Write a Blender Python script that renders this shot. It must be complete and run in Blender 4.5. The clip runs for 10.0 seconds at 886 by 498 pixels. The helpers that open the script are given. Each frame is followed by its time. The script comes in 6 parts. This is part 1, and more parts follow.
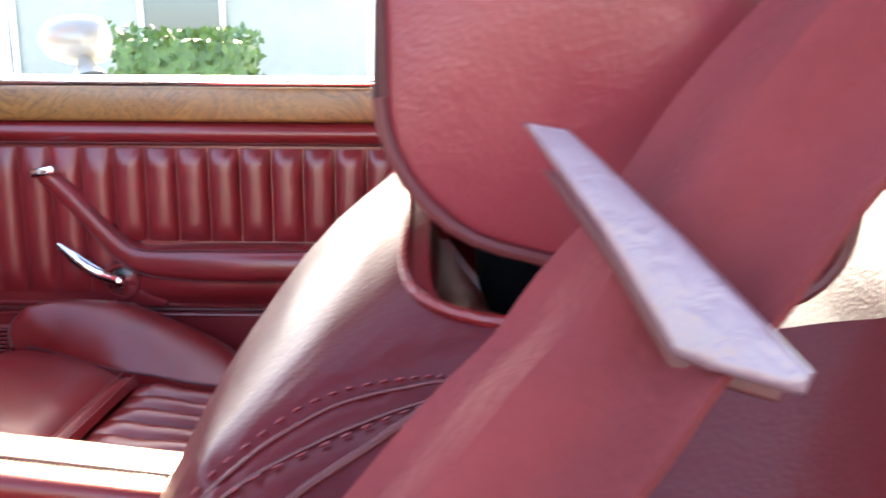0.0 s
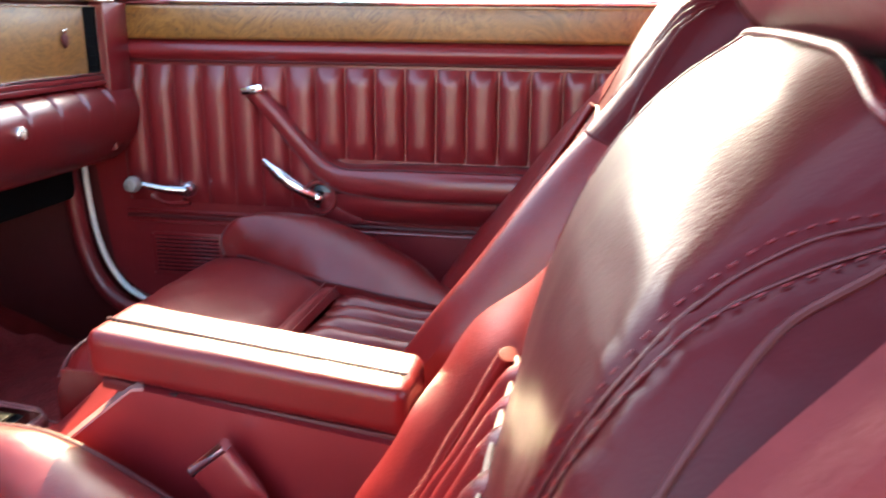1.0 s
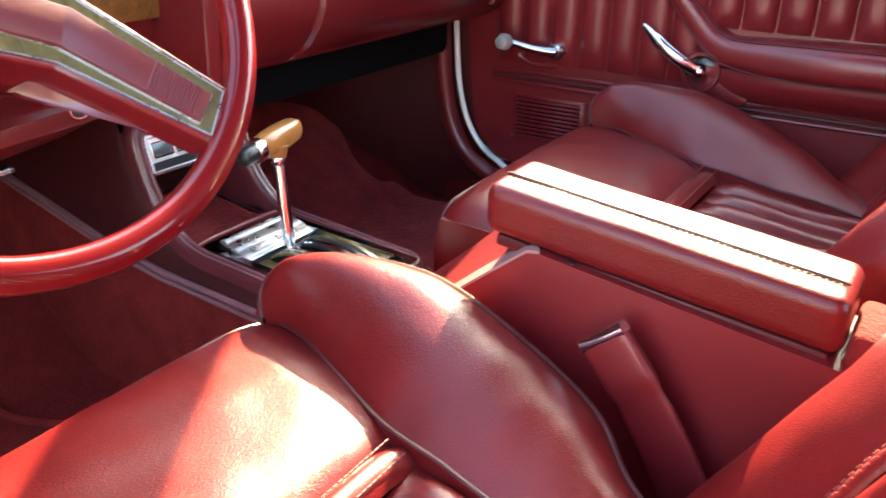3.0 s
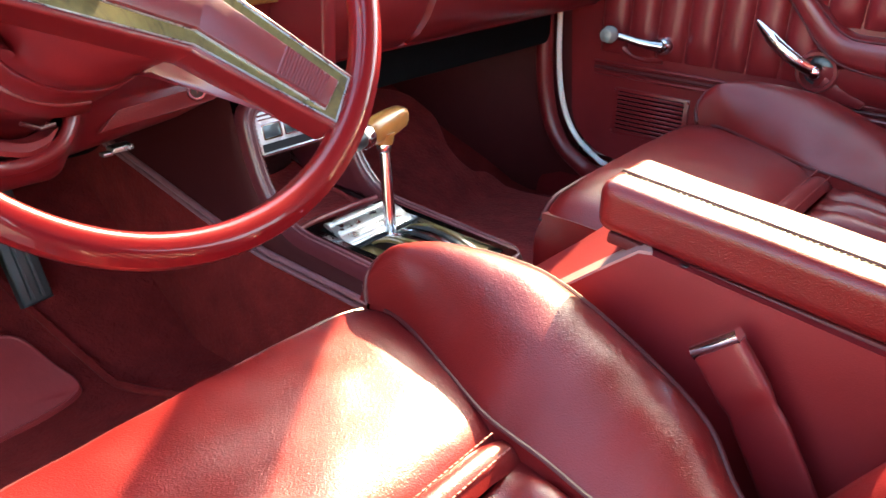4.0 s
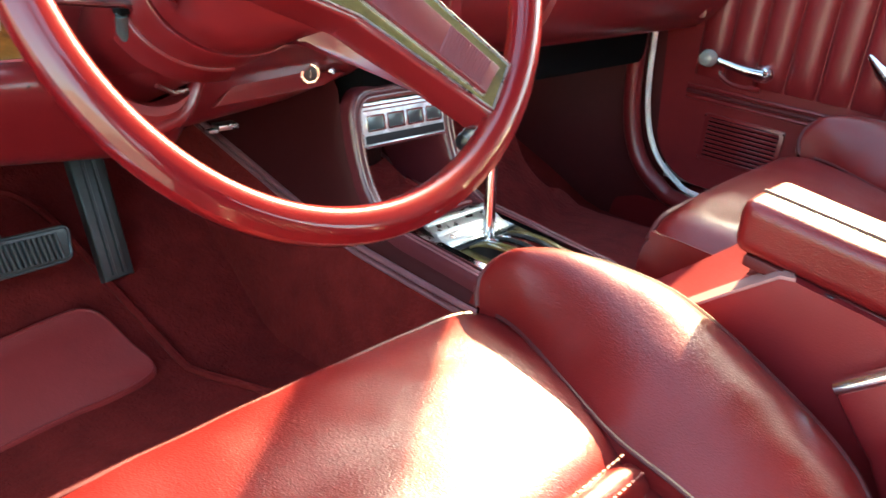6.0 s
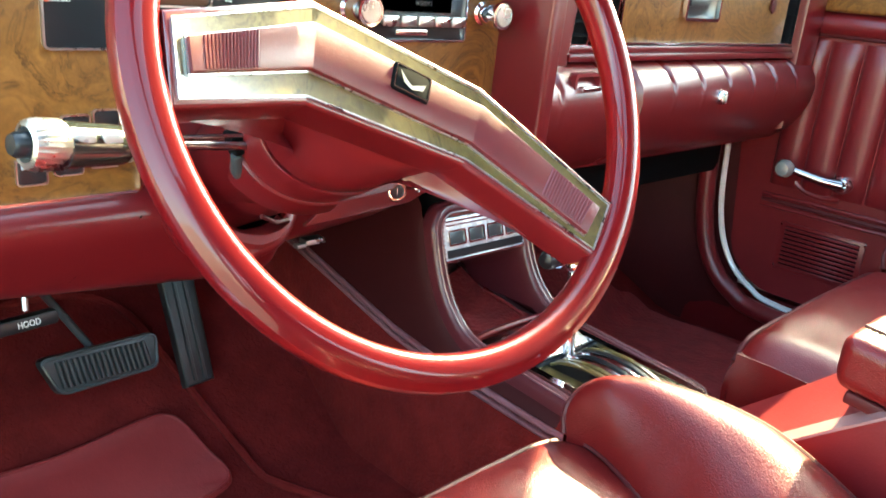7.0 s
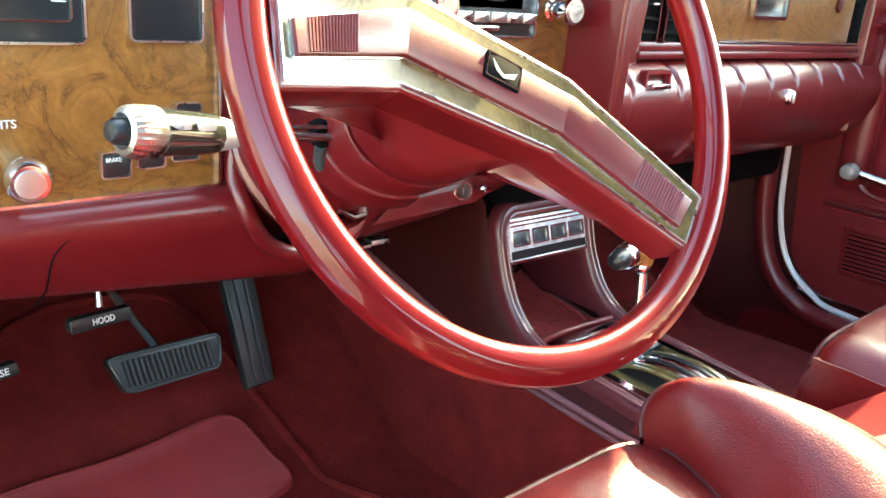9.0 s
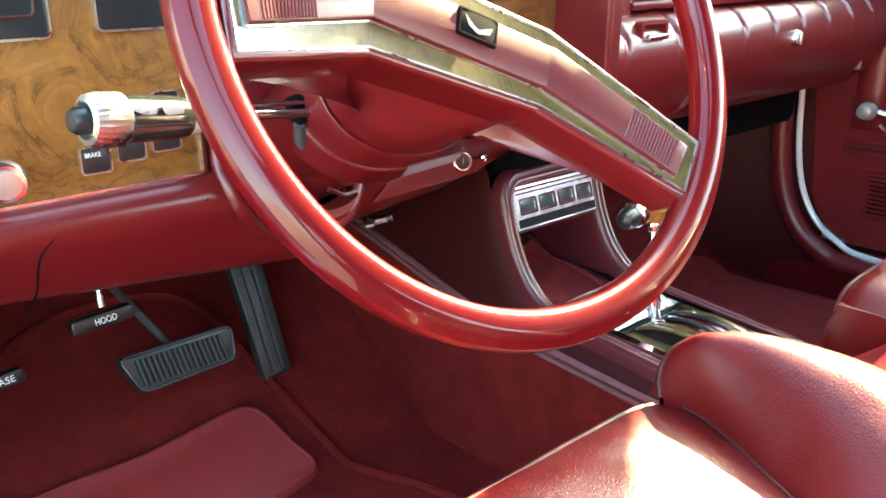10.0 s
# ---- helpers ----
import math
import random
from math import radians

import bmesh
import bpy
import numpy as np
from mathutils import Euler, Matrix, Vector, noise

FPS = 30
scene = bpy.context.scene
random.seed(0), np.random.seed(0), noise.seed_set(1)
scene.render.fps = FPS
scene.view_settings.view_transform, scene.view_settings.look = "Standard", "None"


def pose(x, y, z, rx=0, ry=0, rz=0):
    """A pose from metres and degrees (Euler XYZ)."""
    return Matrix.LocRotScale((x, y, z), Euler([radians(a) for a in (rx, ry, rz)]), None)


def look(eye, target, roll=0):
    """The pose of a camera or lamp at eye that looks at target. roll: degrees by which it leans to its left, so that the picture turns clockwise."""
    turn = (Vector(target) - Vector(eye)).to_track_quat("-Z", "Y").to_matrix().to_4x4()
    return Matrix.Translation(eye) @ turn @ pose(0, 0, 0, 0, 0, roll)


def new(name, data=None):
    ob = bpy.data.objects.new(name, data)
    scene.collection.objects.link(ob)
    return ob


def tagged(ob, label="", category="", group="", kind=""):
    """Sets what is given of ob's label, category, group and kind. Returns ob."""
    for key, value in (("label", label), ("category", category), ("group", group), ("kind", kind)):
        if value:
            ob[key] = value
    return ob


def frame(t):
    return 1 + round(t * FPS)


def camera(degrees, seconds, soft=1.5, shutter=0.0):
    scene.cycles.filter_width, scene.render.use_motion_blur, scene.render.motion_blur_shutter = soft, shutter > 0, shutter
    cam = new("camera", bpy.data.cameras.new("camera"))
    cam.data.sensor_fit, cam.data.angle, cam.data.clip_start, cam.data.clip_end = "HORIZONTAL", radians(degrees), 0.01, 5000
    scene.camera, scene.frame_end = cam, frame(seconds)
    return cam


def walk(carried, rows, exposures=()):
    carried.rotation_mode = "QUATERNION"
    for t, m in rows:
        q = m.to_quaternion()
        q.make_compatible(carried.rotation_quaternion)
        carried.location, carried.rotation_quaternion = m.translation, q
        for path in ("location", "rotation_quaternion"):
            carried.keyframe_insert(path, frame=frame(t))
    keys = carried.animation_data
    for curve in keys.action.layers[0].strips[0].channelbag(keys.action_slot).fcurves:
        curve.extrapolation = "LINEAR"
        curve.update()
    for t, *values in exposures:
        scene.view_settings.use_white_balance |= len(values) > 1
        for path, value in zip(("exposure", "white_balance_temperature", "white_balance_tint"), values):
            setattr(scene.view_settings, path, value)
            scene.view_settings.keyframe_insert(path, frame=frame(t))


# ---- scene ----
from mathutils.bvhtree import BVHTree
from mathutils.kdtree import KDTree

cam = camera(56.4, 10.0, soft=1.5, shutter=0.4)
PATH = [
    (0, (0.07, 0.025, 1.172), (2.027, 0.041, 0.759), 0.4),
    (0.5, (0.074, 0.061, 1.16), (2.007, 0.262, 0.688), 0.3),
    (1, (0.062, 0.105, 1.142), (1.951, 0.46, 0.59), 0.4),
    (1.5, (0.064, 0.138, 1.114), (1.882, 0.668, 0.47), 0.7),
    (2, (0.076, 0.171, 1.103), (1.798, 0.875, 0.369), 1.0),
    (2.5, (0.093, 0.21, 1.107), (1.713, 1.078, 0.317), 0.8),
    (3, (0.097, 0.233, 1.101), (1.642, 1.201, 0.279), 0.8),
    (3.2, (0.097, 0.241, 1.097), (1.612, 1.251, 0.269), 0.9),
    (4.3, (0.08, 0.264, 1.103), (1.481, 1.406, 0.248), 1.1),
    (4.5, (0.083, 0.26, 1.101), (1.465, 1.425, 0.244), 0.9),
    (5, (0.085, 0.26, 1.098), (1.466, 1.42, 0.234), 1.8),
    (5.2, (0.081, 0.27, 1.091), (1.474, 1.416, 0.226), 2.9),
    (6.3, (0.037, 0.371, 1.066), (1.436, 1.569, 0.286), 6.2),
    (6.5, (0.034, 0.38, 1.077), (1.421, 1.62, 0.342), 5.9),
    (7, (0.03, 0.382, 1.103), (1.394, 1.697, 0.462), 5.3),
    (7.5, (0.038, 0.377, 1.11), (1.393, 1.721, 0.514), 4.7),
    (8, (0.042, 0.369, 1.1), (1.395, 1.716, 0.506), 4.8),
    (8.5, (0.006, 0.407, 1.089), (1.345, 1.759, 0.475), 5.7),
    (9, (0.009, 0.412, 1.084), (1.32, 1.789, 0.463), 4.7),
    (9.5, (0.015, 0.393, 1.087), (1.295, 1.791, 0.449), 2.3),
    (10, (0.037, 0.406, 1.071), (1.29, 1.815, 0.406), -0.5),
]
EXPOSURES = [(0, 3.86, 6700, 8), (0.5, 3.78, 6700, 6), (3.2, 3.86, 6800, -2), (5.2, 3.92, 6850, -8), (6.3, 3.92, 6900, -12), (10, 4.08, 6900, -10)]
walk(cam, [(t, look(eye, target, roll)) for t, eye, target, roll in PATH], EXPOSURES)

# ---- light: a low sun from the passenger's side, and the sky ----
SUN = Vector((1.5, 0.30, 1.0)).normalized()
world = bpy.data.worlds.new("sky")
scene.world = world
world.use_nodes = True
wn = world.node_tree.nodes
sky = wn.new("ShaderNodeTexSky")
sky.sky_type = "NISHITA"
sky.sun_disc = False
sky.dust_density = 2.6
sky.sun_elevation = math.asin(SUN.z)
sky.sun_rotation = math.atan2(SUN.x, SUN.y)
world.node_tree.links.new(sky.outputs[0], wn["Background"].inputs[0])
wn["Background"].inputs[1].default_value = 0.15
lamp = bpy.data.lights.new("sun", "SUN")
lamp.energy, lamp.angle, lamp.color = 4.4, radians(0.6), (1.0, 0.79, 0.5)
sun = new("sun", lamp)
sun.matrix_world = look(tuple(SUN * 20), (0, 0, 0))


# ---- materials ----
def material(name, colour, rough=0.5, metal=0.0, coat=0.0, coat_rough=0.1, spots=0.0, spot_scale=6.0, grain=0.0, grain_scale=400.0, fine=0.0, fine_scale=60.0, sheen=0.0, dark=None, rough_var=0.0, spec=0.5, lacquer=1.5):
    """A surface with broad and fine variation of colour, a grain relief and a softer wrinkle relief."""
    m = bpy.data.materials.new(name)
    m.use_nodes = True
    n, l = m.node_tree.nodes, m.node_tree.links
    b = n["Principled BSDF"]
    b.inputs["Base Color"].default_value = (*colour, 1)
    b.inputs["Roughness"].default_value = rough
    b.inputs["Metallic"].default_value = metal
    b.inputs["Specular IOR Level"].default_value = spec
    b.inputs["Coat Weight"].default_value = coat
    b.inputs["Coat Roughness"].default_value = coat_rough
    b.inputs["Coat IOR"].default_value = lacquer
    if sheen:
        b.inputs["Sheen Weight"].default_value = sheen
        b.inputs["Sheen Tint"].default_value = (*[min(1, 3 * c + 0.1) for c in colour], 1)
    tc = n.new("ShaderNodeTexCoord")
    if spots:
        a = n.new("ShaderNodeTexNoise")
        a.inputs["Scale"].default_value, a.inputs["Detail"].default_value, a.inputs["Roughness"].default_value = spot_scale, 6, 0.6
        l.new(tc.outputs["Object"], a.inputs["Vector"])
        mix = n.new("ShaderNodeMix")
        mix.data_type = "RGBA"
        low = dark or tuple(c * (1 - spots) for c in colour)
        high = tuple(min(1, c * (1 + spots)) for c in colour)
        mix.inputs["A"].default_value, mix.inputs["B"].default_value = (*low, 1), (*high, 1)
        ramp = n.new("ShaderNodeMapRange")
        ramp.inputs["From Min"].default_value, ramp.inputs["From Max"].default_value = 0.3, 0.7
        l.new(a.outputs["Fac"], ramp.inputs["Value"])
        l.new(ramp.outputs["Result"], mix.inputs["Factor"])
        l.new(mix.outputs["Result"], b.inputs["Base Color"])
        if rough_var:
            r = n.new("ShaderNodeMapRange")
            r.inputs["From Min"].default_value, r.inputs["From Max"].default_value = 0.3, 0.7
            r.inputs["To Min"].default_value, r.inputs["To Max"].default_value = rough - rough_var, rough + rough_var
            l.new(a.outputs["Fac"], r.inputs["Value"])
            l.new(r.outputs["Result"], b.inputs["Roughness"])
    last = None
    if fine:
        w = n.new("ShaderNodeTexNoise")
        w.inputs["Scale"].default_value, w.inputs["Detail"].default_value, w.inputs["Distortion"].default_value = fine_scale, 3, 0.6
        l.new(tc.outputs["Object"], w.inputs["Vector"])
        last = n.new("ShaderNodeBump")
        last.inputs["Strength"].default_value, last.inputs["Distance"].default_value = fine, 0.004
        l.new(w.outputs["Fac"], last.inputs["Height"])
    if grain:
        v = n.new("ShaderNodeTexVoronoi")
        v.feature = "SMOOTH_F1"
        v.inputs["Scale"].default_value = grain_scale
        l.new(tc.outputs["Object"], v.inputs["Vector"])
        g = n.new("ShaderNodeBump")
        g.inputs["Strength"].default_value, g.inputs["Distance"].default_value = grain, 0.0006
        l.new(v.outputs["Distance"], g.inputs["Height"])
        if last:
            l.new(last.outputs["Normal"], g.inputs["Normal"])
        last = g
    if last:
        l.new(last.outputs["Normal"], b.inputs["Normal"])
        if coat:
            l.new(last.outputs["Normal"], b.inputs["Coat Normal"])
    return m


def burl(name, tone=1.0, lacquer=1.5, metal=0.0, gloss=0.2, tint=(1.0, 1.0, 1.0)):
    """Lacquered burl veneer: swirled figure, dark eyes and fine flecks."""
    m = bpy.data.materials.new(name)
    m.use_nodes = True
    n, l = m.node_tree.nodes, m.node_tree.links
    b = n["Principled BSDF"]
    tc = n.new("ShaderNodeTexCoord")
    warp = n.new("ShaderNodeTexNoise")
    warp.inputs["Scale"].default_value, warp.inputs["Detail"].default_value, warp.inputs["Distortion"].default_value = 8, 5, 2.2
    l.new(tc.outputs["Object"], warp.inputs["Vector"])
    figure = n.new("ShaderNodeTexNoise")
    figure.inputs["Scale"].default_value, figure.inputs["Detail"].default_value, figure.inputs["Roughness"].default_value, figure.inputs["Distortion"].default_value = 30, 9, 0.62, 3.5
    l.new(warp.outputs["Color"], figure.inputs["Vector"])
    figure.inputs["Scale"].default_value = 4
    ramp = n.new("ShaderNodeValToRGB")
    for spot, c in zip((0.0, 1.0), ((0.070, 0.022, 0.005), (0.44, 0.20, 0.043))):
        e = ramp.color_ramp.elements[int(spot)]
        e.position, e.color = 0.28 + 0.44 * spot, (*[tone * q * g for q, g in zip(c, tint)], 1)
    mid = ramp.color_ramp.elements.new(0.48)
    mid.color = (0.30 * tone * tint[0], 0.128 * tone * tint[1], 0.025 * tone * tint[2], 1)
    l.new(figure.outputs["Fac"], ramp.inputs["Fac"])
    fleck = n.new("ShaderNodeTexNoise")
    fleck.inputs["Scale"].default_value, fleck.inputs["Detail"].default_value = 260, 4
    l.new(tc.outputs["Object"], fleck.inputs["Vector"])
    mul = n.new("ShaderNodeMix")
    mul.data_type, mul.blend_type = "RGBA", "MULTIPLY"
    mul.inputs["Factor"].default_value = 0.35
    l.new(ramp.outputs["Color"], mul.inputs["A"])
    l.new(fleck.outputs["Fac"], mul.inputs["B"])
    l.new(mul.outputs["Result"], b.inputs["Base Color"])
    b.inputs["Roughness"].default_value = 0.42 - 0.2 * metal
    b.inputs["Metallic"].default_value = metal
    b.inputs["Coat Weight"].default_value, b.inputs["Coat Roughness"].default_value = gloss, 0.14
    b.inputs["Coat IOR"].default_value = lacquer
    return m


RED = (0.118, 0.0060, 0.0066)
LEATHER = material("red_leather", RED, 0.42, coat=0.52, coat_rough=0.17, lacquer=1.5, spots=0.16, spot_scale=9, grain=0.5, grain_scale=860, fine=0.04, fine_scale=90, rough_var=0.06, spec=0.12)
SOFT_LEATHER = material("soft_red_leather", (0.056, 0.0034, 0.0055), 0.42, coat=0.12, coat_rough=0.2, lacquer=1.5, spots=0.14, spot_scale=9, grain=0.14, grain_scale=800, fine=0.05, fine_scale=120, rough_var=0.05, spec=0.1)
HEAD_LEATHER = material("headrest_leather", (0.125, 0.0075, 0.015), 0.45, coat=0.25, coat_rough=0.3, spots=0.14, spot_scale=9, grain=0.2, grain_scale=700, fine=0.10, fine_scale=110, rough_var=0.05, spec=0.35)
VINYL = material("red_vinyl", (0.150, 0.0098, 0.0125), 0.42, spec=0.25, coat=0.6, coat_rough=0.26, spots=0.14, spot_scale=7, grain=0.28, grain_scale=620, fine=0.06, fine_scale=30, rough_var=0.05)
PLASTIC = material("red_plastic", (0.122, 0.0058, 0.0085), 0.36, spec=0.35, coat=0.6, coat_rough=0.14, spots=0.08, spot_scale=12, grain=0.12, grain_scale=900, rough_var=0.04)
BAR = material("glossy_red_bar", (0.125, 0.006, 0.0085), 0.32, spec=0.4, lacquer=1.8, coat=0.8, coat_rough=0.16, spots=0.08, spot_scale=12)
ROLL = material("polished_red_vinyl", (0.122, 0.0078, 0.0092), 0.4, spec=0.25, lacquer=1.65, coat=0.7, coat_rough=0.22, spots=0.12, spot_scale=8, grain=0.2, grain_scale=700, fine=0.05, fine_scale=40)
PLUM = material("plum_vinyl", (0.085, 0.0125, 0.018), 0.42, spec=0.35, coat=0.5, coat_rough=0.25, spots=0.12, spot_scale=9, grain=0.25, grain_scale=650)
# pale colour carries the sky's reflection along the beads and welts
BEAD = material("sky_sheen_bead", (0.20, 0.085, 0.095), 0.3, spec=0.5, coat=1.0, coat_rough=0.15, spots=0.15, spot_scale=30)
# pale and barely metallic, so the bezel's sky reflection is in the colour
BEZEL = material("sky_bright_silver", (0.74, 0.77, 0.78), 0.25, metal=0.3, spots=0.05, spot_scale=50, rough_var=0.05)
GLOSSY = material("glossy_red_rim", (0.112, 0.0024, 0.0046), 0.28, spec=0.15, coat=0.75, coat_rough=0.03, spots=0.06, spot_scale=20, fine=0.012, fine_scale=80)
WEB = material("red_belt_webbing", (0.112, 0.017, 0.019), 0.8, spec=0.15, spots=0.22, spot_scale=16, grain=0.5, grain_scale=420, fine=0.25, fine_scale=150, sheen=0.1)
CARPET = material("maroon_carpet", (0.138, 0.0112, 0.0105), 0.95, spec=0.15, spots=0.25, spot_scale=22, grain=0.7, grain_scale=330, fine=0.7, fine_scale=150)
# darker copy of the carpet for recesses, with their shade in the colour
SHADE_CARPET = material("shade_maroon_carpet", (0.04, 0.005, 0.005), 0.95, spots=0.3, spot_scale=18, grain=0.9, grain_scale=300, fine=0.8, fine_scale=140)
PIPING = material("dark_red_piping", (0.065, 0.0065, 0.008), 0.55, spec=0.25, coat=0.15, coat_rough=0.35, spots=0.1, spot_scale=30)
THREAD = material("red_thread", (0.2, 0.035, 0.03), 0.6, spots=0.2, spot_scale=80)
WOOD = burl("burl_wood", 0.72)
WOODGRAIN = burl("olive_burl_film", 0.62, 2.0, 0.1, 1.0, (0.75, 1.3, 1.9))
CHROME = material("chrome", (0.82, 0.83, 0.85), 0.12, metal=1.0, spots=0.05, spot_scale=40, rough_var=0.04)
BRUSHED = material("brushed_metal", (0.62, 0.63, 0.62), 0.3, metal=1.0, spots=0.1, spot_scale=60, rough_var=0.08)
BLACK = material("black_plastic", (0.012, 0.014, 0.016), 0.35, coat=0.2, coat_rough=0.2, spots=0.2, spot_scale=40)
RUBBER = material("black_rubber", (0.020, 0.026, 0.027), 0.38, coat=0.35, coat_rough=0.25, spots=0.25, spot_scale=30, grain=0.15, grain_scale=600)
# near-black for the shade under the dash, and for gaps and black parts
VOID = material("shade_and_part_black", (0.002, 0.0025, 0.003), 0.9, spec=0.1, spots=0.3, spot_scale=15)
SWITCH = material("slate_rocker", (0.05, 0.065, 0.07), 0.3, coat=0.5, coat_rough=0.1, spots=0.1, spot_scale=60)
# console side vinyl, darkened to hold the shadow beside the footwell
SIDE = material("shade_maroon_vinyl", (0.038, 0.0042, 0.005), 0.6, spec=0.2, spots=0.15, spot_scale=8, grain=0.2, grain_scale=600)
LETTER = material("white_lettering", (0.7, 0.7, 0.68), 0.5)
SILVER = material("silver_paint", (0.62, 0.64, 0.63), 0.32, metal=0.45, spots=0.08, spot_scale=50, rough_var=0.06)
# chrome with the dark cabin's reflection put into its base colour
DARK_CHROME = material("dark_reflection_chrome", (0.36, 0.35, 0.36), 0.16, metal=1.0, spots=0.1, spot_scale=40, rough_var=0.05)
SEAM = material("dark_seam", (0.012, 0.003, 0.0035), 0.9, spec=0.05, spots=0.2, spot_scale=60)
# vinyl darkened so the footwell's shade sits in the colour
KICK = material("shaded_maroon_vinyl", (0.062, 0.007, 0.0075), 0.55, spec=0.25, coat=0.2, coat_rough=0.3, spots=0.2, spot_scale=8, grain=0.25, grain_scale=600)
CREAM = material("cream_plastic", (0.6, 0.55, 0.42), 0.35, coat=0.3, spots=0.05)
TAN = material("tan_wood_grip", (0.3, 0.135, 0.035), 0.35, coat=0.5, coat_rough=0.12, spots=0.2, spot_scale=35)
KNOB = material("grey_knob", (0.22, 0.21, 0.19), 0.2, coat=0.8, coat_rough=0.05, spots=0.1, spot_scale=60)
WHITE = material("white_car_paint", (0.8, 0.8, 0.77), 0.25, coat=0.8, coat_rough=0.05, spots=0.03)
ORANGE = material("orange_marks", (0.6, 0.09, 0.03), 0.5)
GLASS_DARK = material("dark_dial_glass", (0.014, 0.018, 0.022), 0.3, spec=0.25, coat=0.15, coat_rough=0.05, spots=0.1)
DIAL = material("brown_dial_face", (0.09, 0.035, 0.018), 0.35, spots=0.1)
MIRROR = material("mirror_glass", (0.9, 0.9, 0.9), 0.02, metal=1.0)
ASPHALT = material("pale_concrete", (0.16, 0.158, 0.15), 0.9, spots=0.25, spot_scale=3, grain=0.6, grain_scale=120, fine=0.3, fine_scale=25)
STUCCO = material("pale_stucco", (0.28, 0.28, 0.245), 0.9, spots=0.08, spot_scale=2, fine=0.3, fine_scale=40)
LEAF = material("hedge_leaf", (0.055, 0.10, 0.02), 0.6, spots=0.5, spot_scale=9)
HEEL = material("worn_heel_vinyl", (0.225, 0.019, 0.021), 0.5, spec=0.4, spots=0.15, spot_scale=9, grain=0.3, grain_scale=500, fine=0.1, fine_scale=60)
HORN = material("grained_horn_vinyl", (0.105, 0.0065, 0.0105), 0.45, spec=0.25, lacquer=1.75, coat=0.7, coat_rough=0.2, spots=0.1, spot_scale=20, grain=0.2, grain_scale=1700)
MIRROR_SHELL = material("cream_mirror_paint", (0.2, 0.19, 0.165), 0.3, coat=0.6, coat_rough=0.08, spots=0.05)
MAT = material("red_cut_pile_mat", (0.24, 0.018, 0.018), 0.95, spots=0.3, spot_scale=25, grain=1.0, grain_scale=330, fine=1.0, fine_scale=150, sheen=0.3)
GRIP = material("glossy_black_grip", (0.02, 0.024, 0.02), 0.2, coat=1.0, coat_rough=0.06, lacquer=1.8, spots=0.15, spot_scale=40)
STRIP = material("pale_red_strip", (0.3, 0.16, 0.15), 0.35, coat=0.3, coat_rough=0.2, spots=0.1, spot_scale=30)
SLATE = material("pale_grey_render", (0.22, 0.22, 0.22), 0.8, spots=0.2, spot_scale=2)
# the mauve is sky reflection put into the guide's base colour
MAUVE = material("sky_tinted_belt_guide", (0.125, 0.068, 0.082), 0.4, coat=0.6, coat_rough=0.25, spots=0.15, spot_scale=30, grain=0.2, grain_scale=500, fine=0.25, fine_scale=160)
HEADLINER = material("red_headliner", (0.07, 0.012, 0.014), 0.9, spots=0.08, fine=0.2, fine_scale=90)
GLASS = material("dark_window", (0.03, 0.035, 0.04), 0.06, coat=0.5)


# ---- mesh helpers ----
def finish(name, bm, mat, parent=None, label="", smooth=True):
    me = bpy.data.meshes.new(name)
    bmesh.ops.remove_doubles(bm, verts=bm.verts, dist=1e-6)
    bmesh.ops.recalc_face_normals(bm, faces=bm.faces)
    bm.to_mesh(me)
    bm.free()
    me.materials.append(mat)
    if smooth:
        me.polygons.foreach_set("use_smooth", [True] * len(me.polygons))
        me.set_sharp_from_angle(angle=radians(38))
    ob = new(name, me)
    if parent:
        ob.parent = parent
        ob.matrix_parent_inverse = base_of[parent.name].inverted()
    base_of[ob.name] = Matrix()
    if label:
        ob["label"] = label
    return ob


base_of = {}


def part(name, bm, mat, parent, label="", smooth=True):
    return finish(name, bm, mat, parent, label, smooth)


def thing(name, label, category, at=(0, 0, 0), group="", kind=""):
    ob = new(name)
    ob.empty_display_size = 0.02
    ob.matrix_basis = Matrix.Translation(at)
    base_of[ob.name] = Matrix.Translation(at)
    return tagged(ob, label, category, group, kind)


def box(c, s, bevel=0.0, seg=2, turn=None):
    bm = bmesh.new()
    bmesh.ops.create_cube(bm, size=1)
    for v in bm.verts:
        v.co = Vector((v.co.x * s[0], v.co.y * s[1], v.co.z * s[2]))
    if bevel:
        bmesh.ops.bevel(bm, geom=bm.edges, offset=bevel, segments=seg, profile=0.5, affect="EDGES")
    m = Matrix.Translation(c)
    if turn:
        m = m @ turn
    bm.transform(m)
    return bm


def join(*bms):
    out = bms[0]
    for b in bms[1:]:
        me = bpy.data.meshes.new("tmp")
        b.to_mesh(me)
        b.free()
        out.from_mesh(me)
        bpy.data.meshes.remove(me)
    return out


def grid(rows, closed_u=False, closed_v=False, cap=False):
    """A skin over rows of points. closed_u joins each row's ends, closed_v the last row to the first."""
    bm = bmesh.new()
    vs = [[bm.verts.new(p) for p in r] for r in rows]
    nr, nc = len(rows), len(rows[0])
    for i in range(nr if closed_v else nr - 1):
        for j in range(nc if closed_u else nc - 1):
            a, b, c, d = vs[i][j], vs[i][(j + 1) % nc], vs[(i + 1) % nr][(j + 1) % nc], vs[(i + 1) % nr][j]
            try:
                bm.faces.new((a, b, c, d))
            except ValueError:
                pass
    if cap:
        for r in (vs[0], vs[-1]):
            try:
                bm.faces.new(r)
            except ValueError:
                pass
    return bm


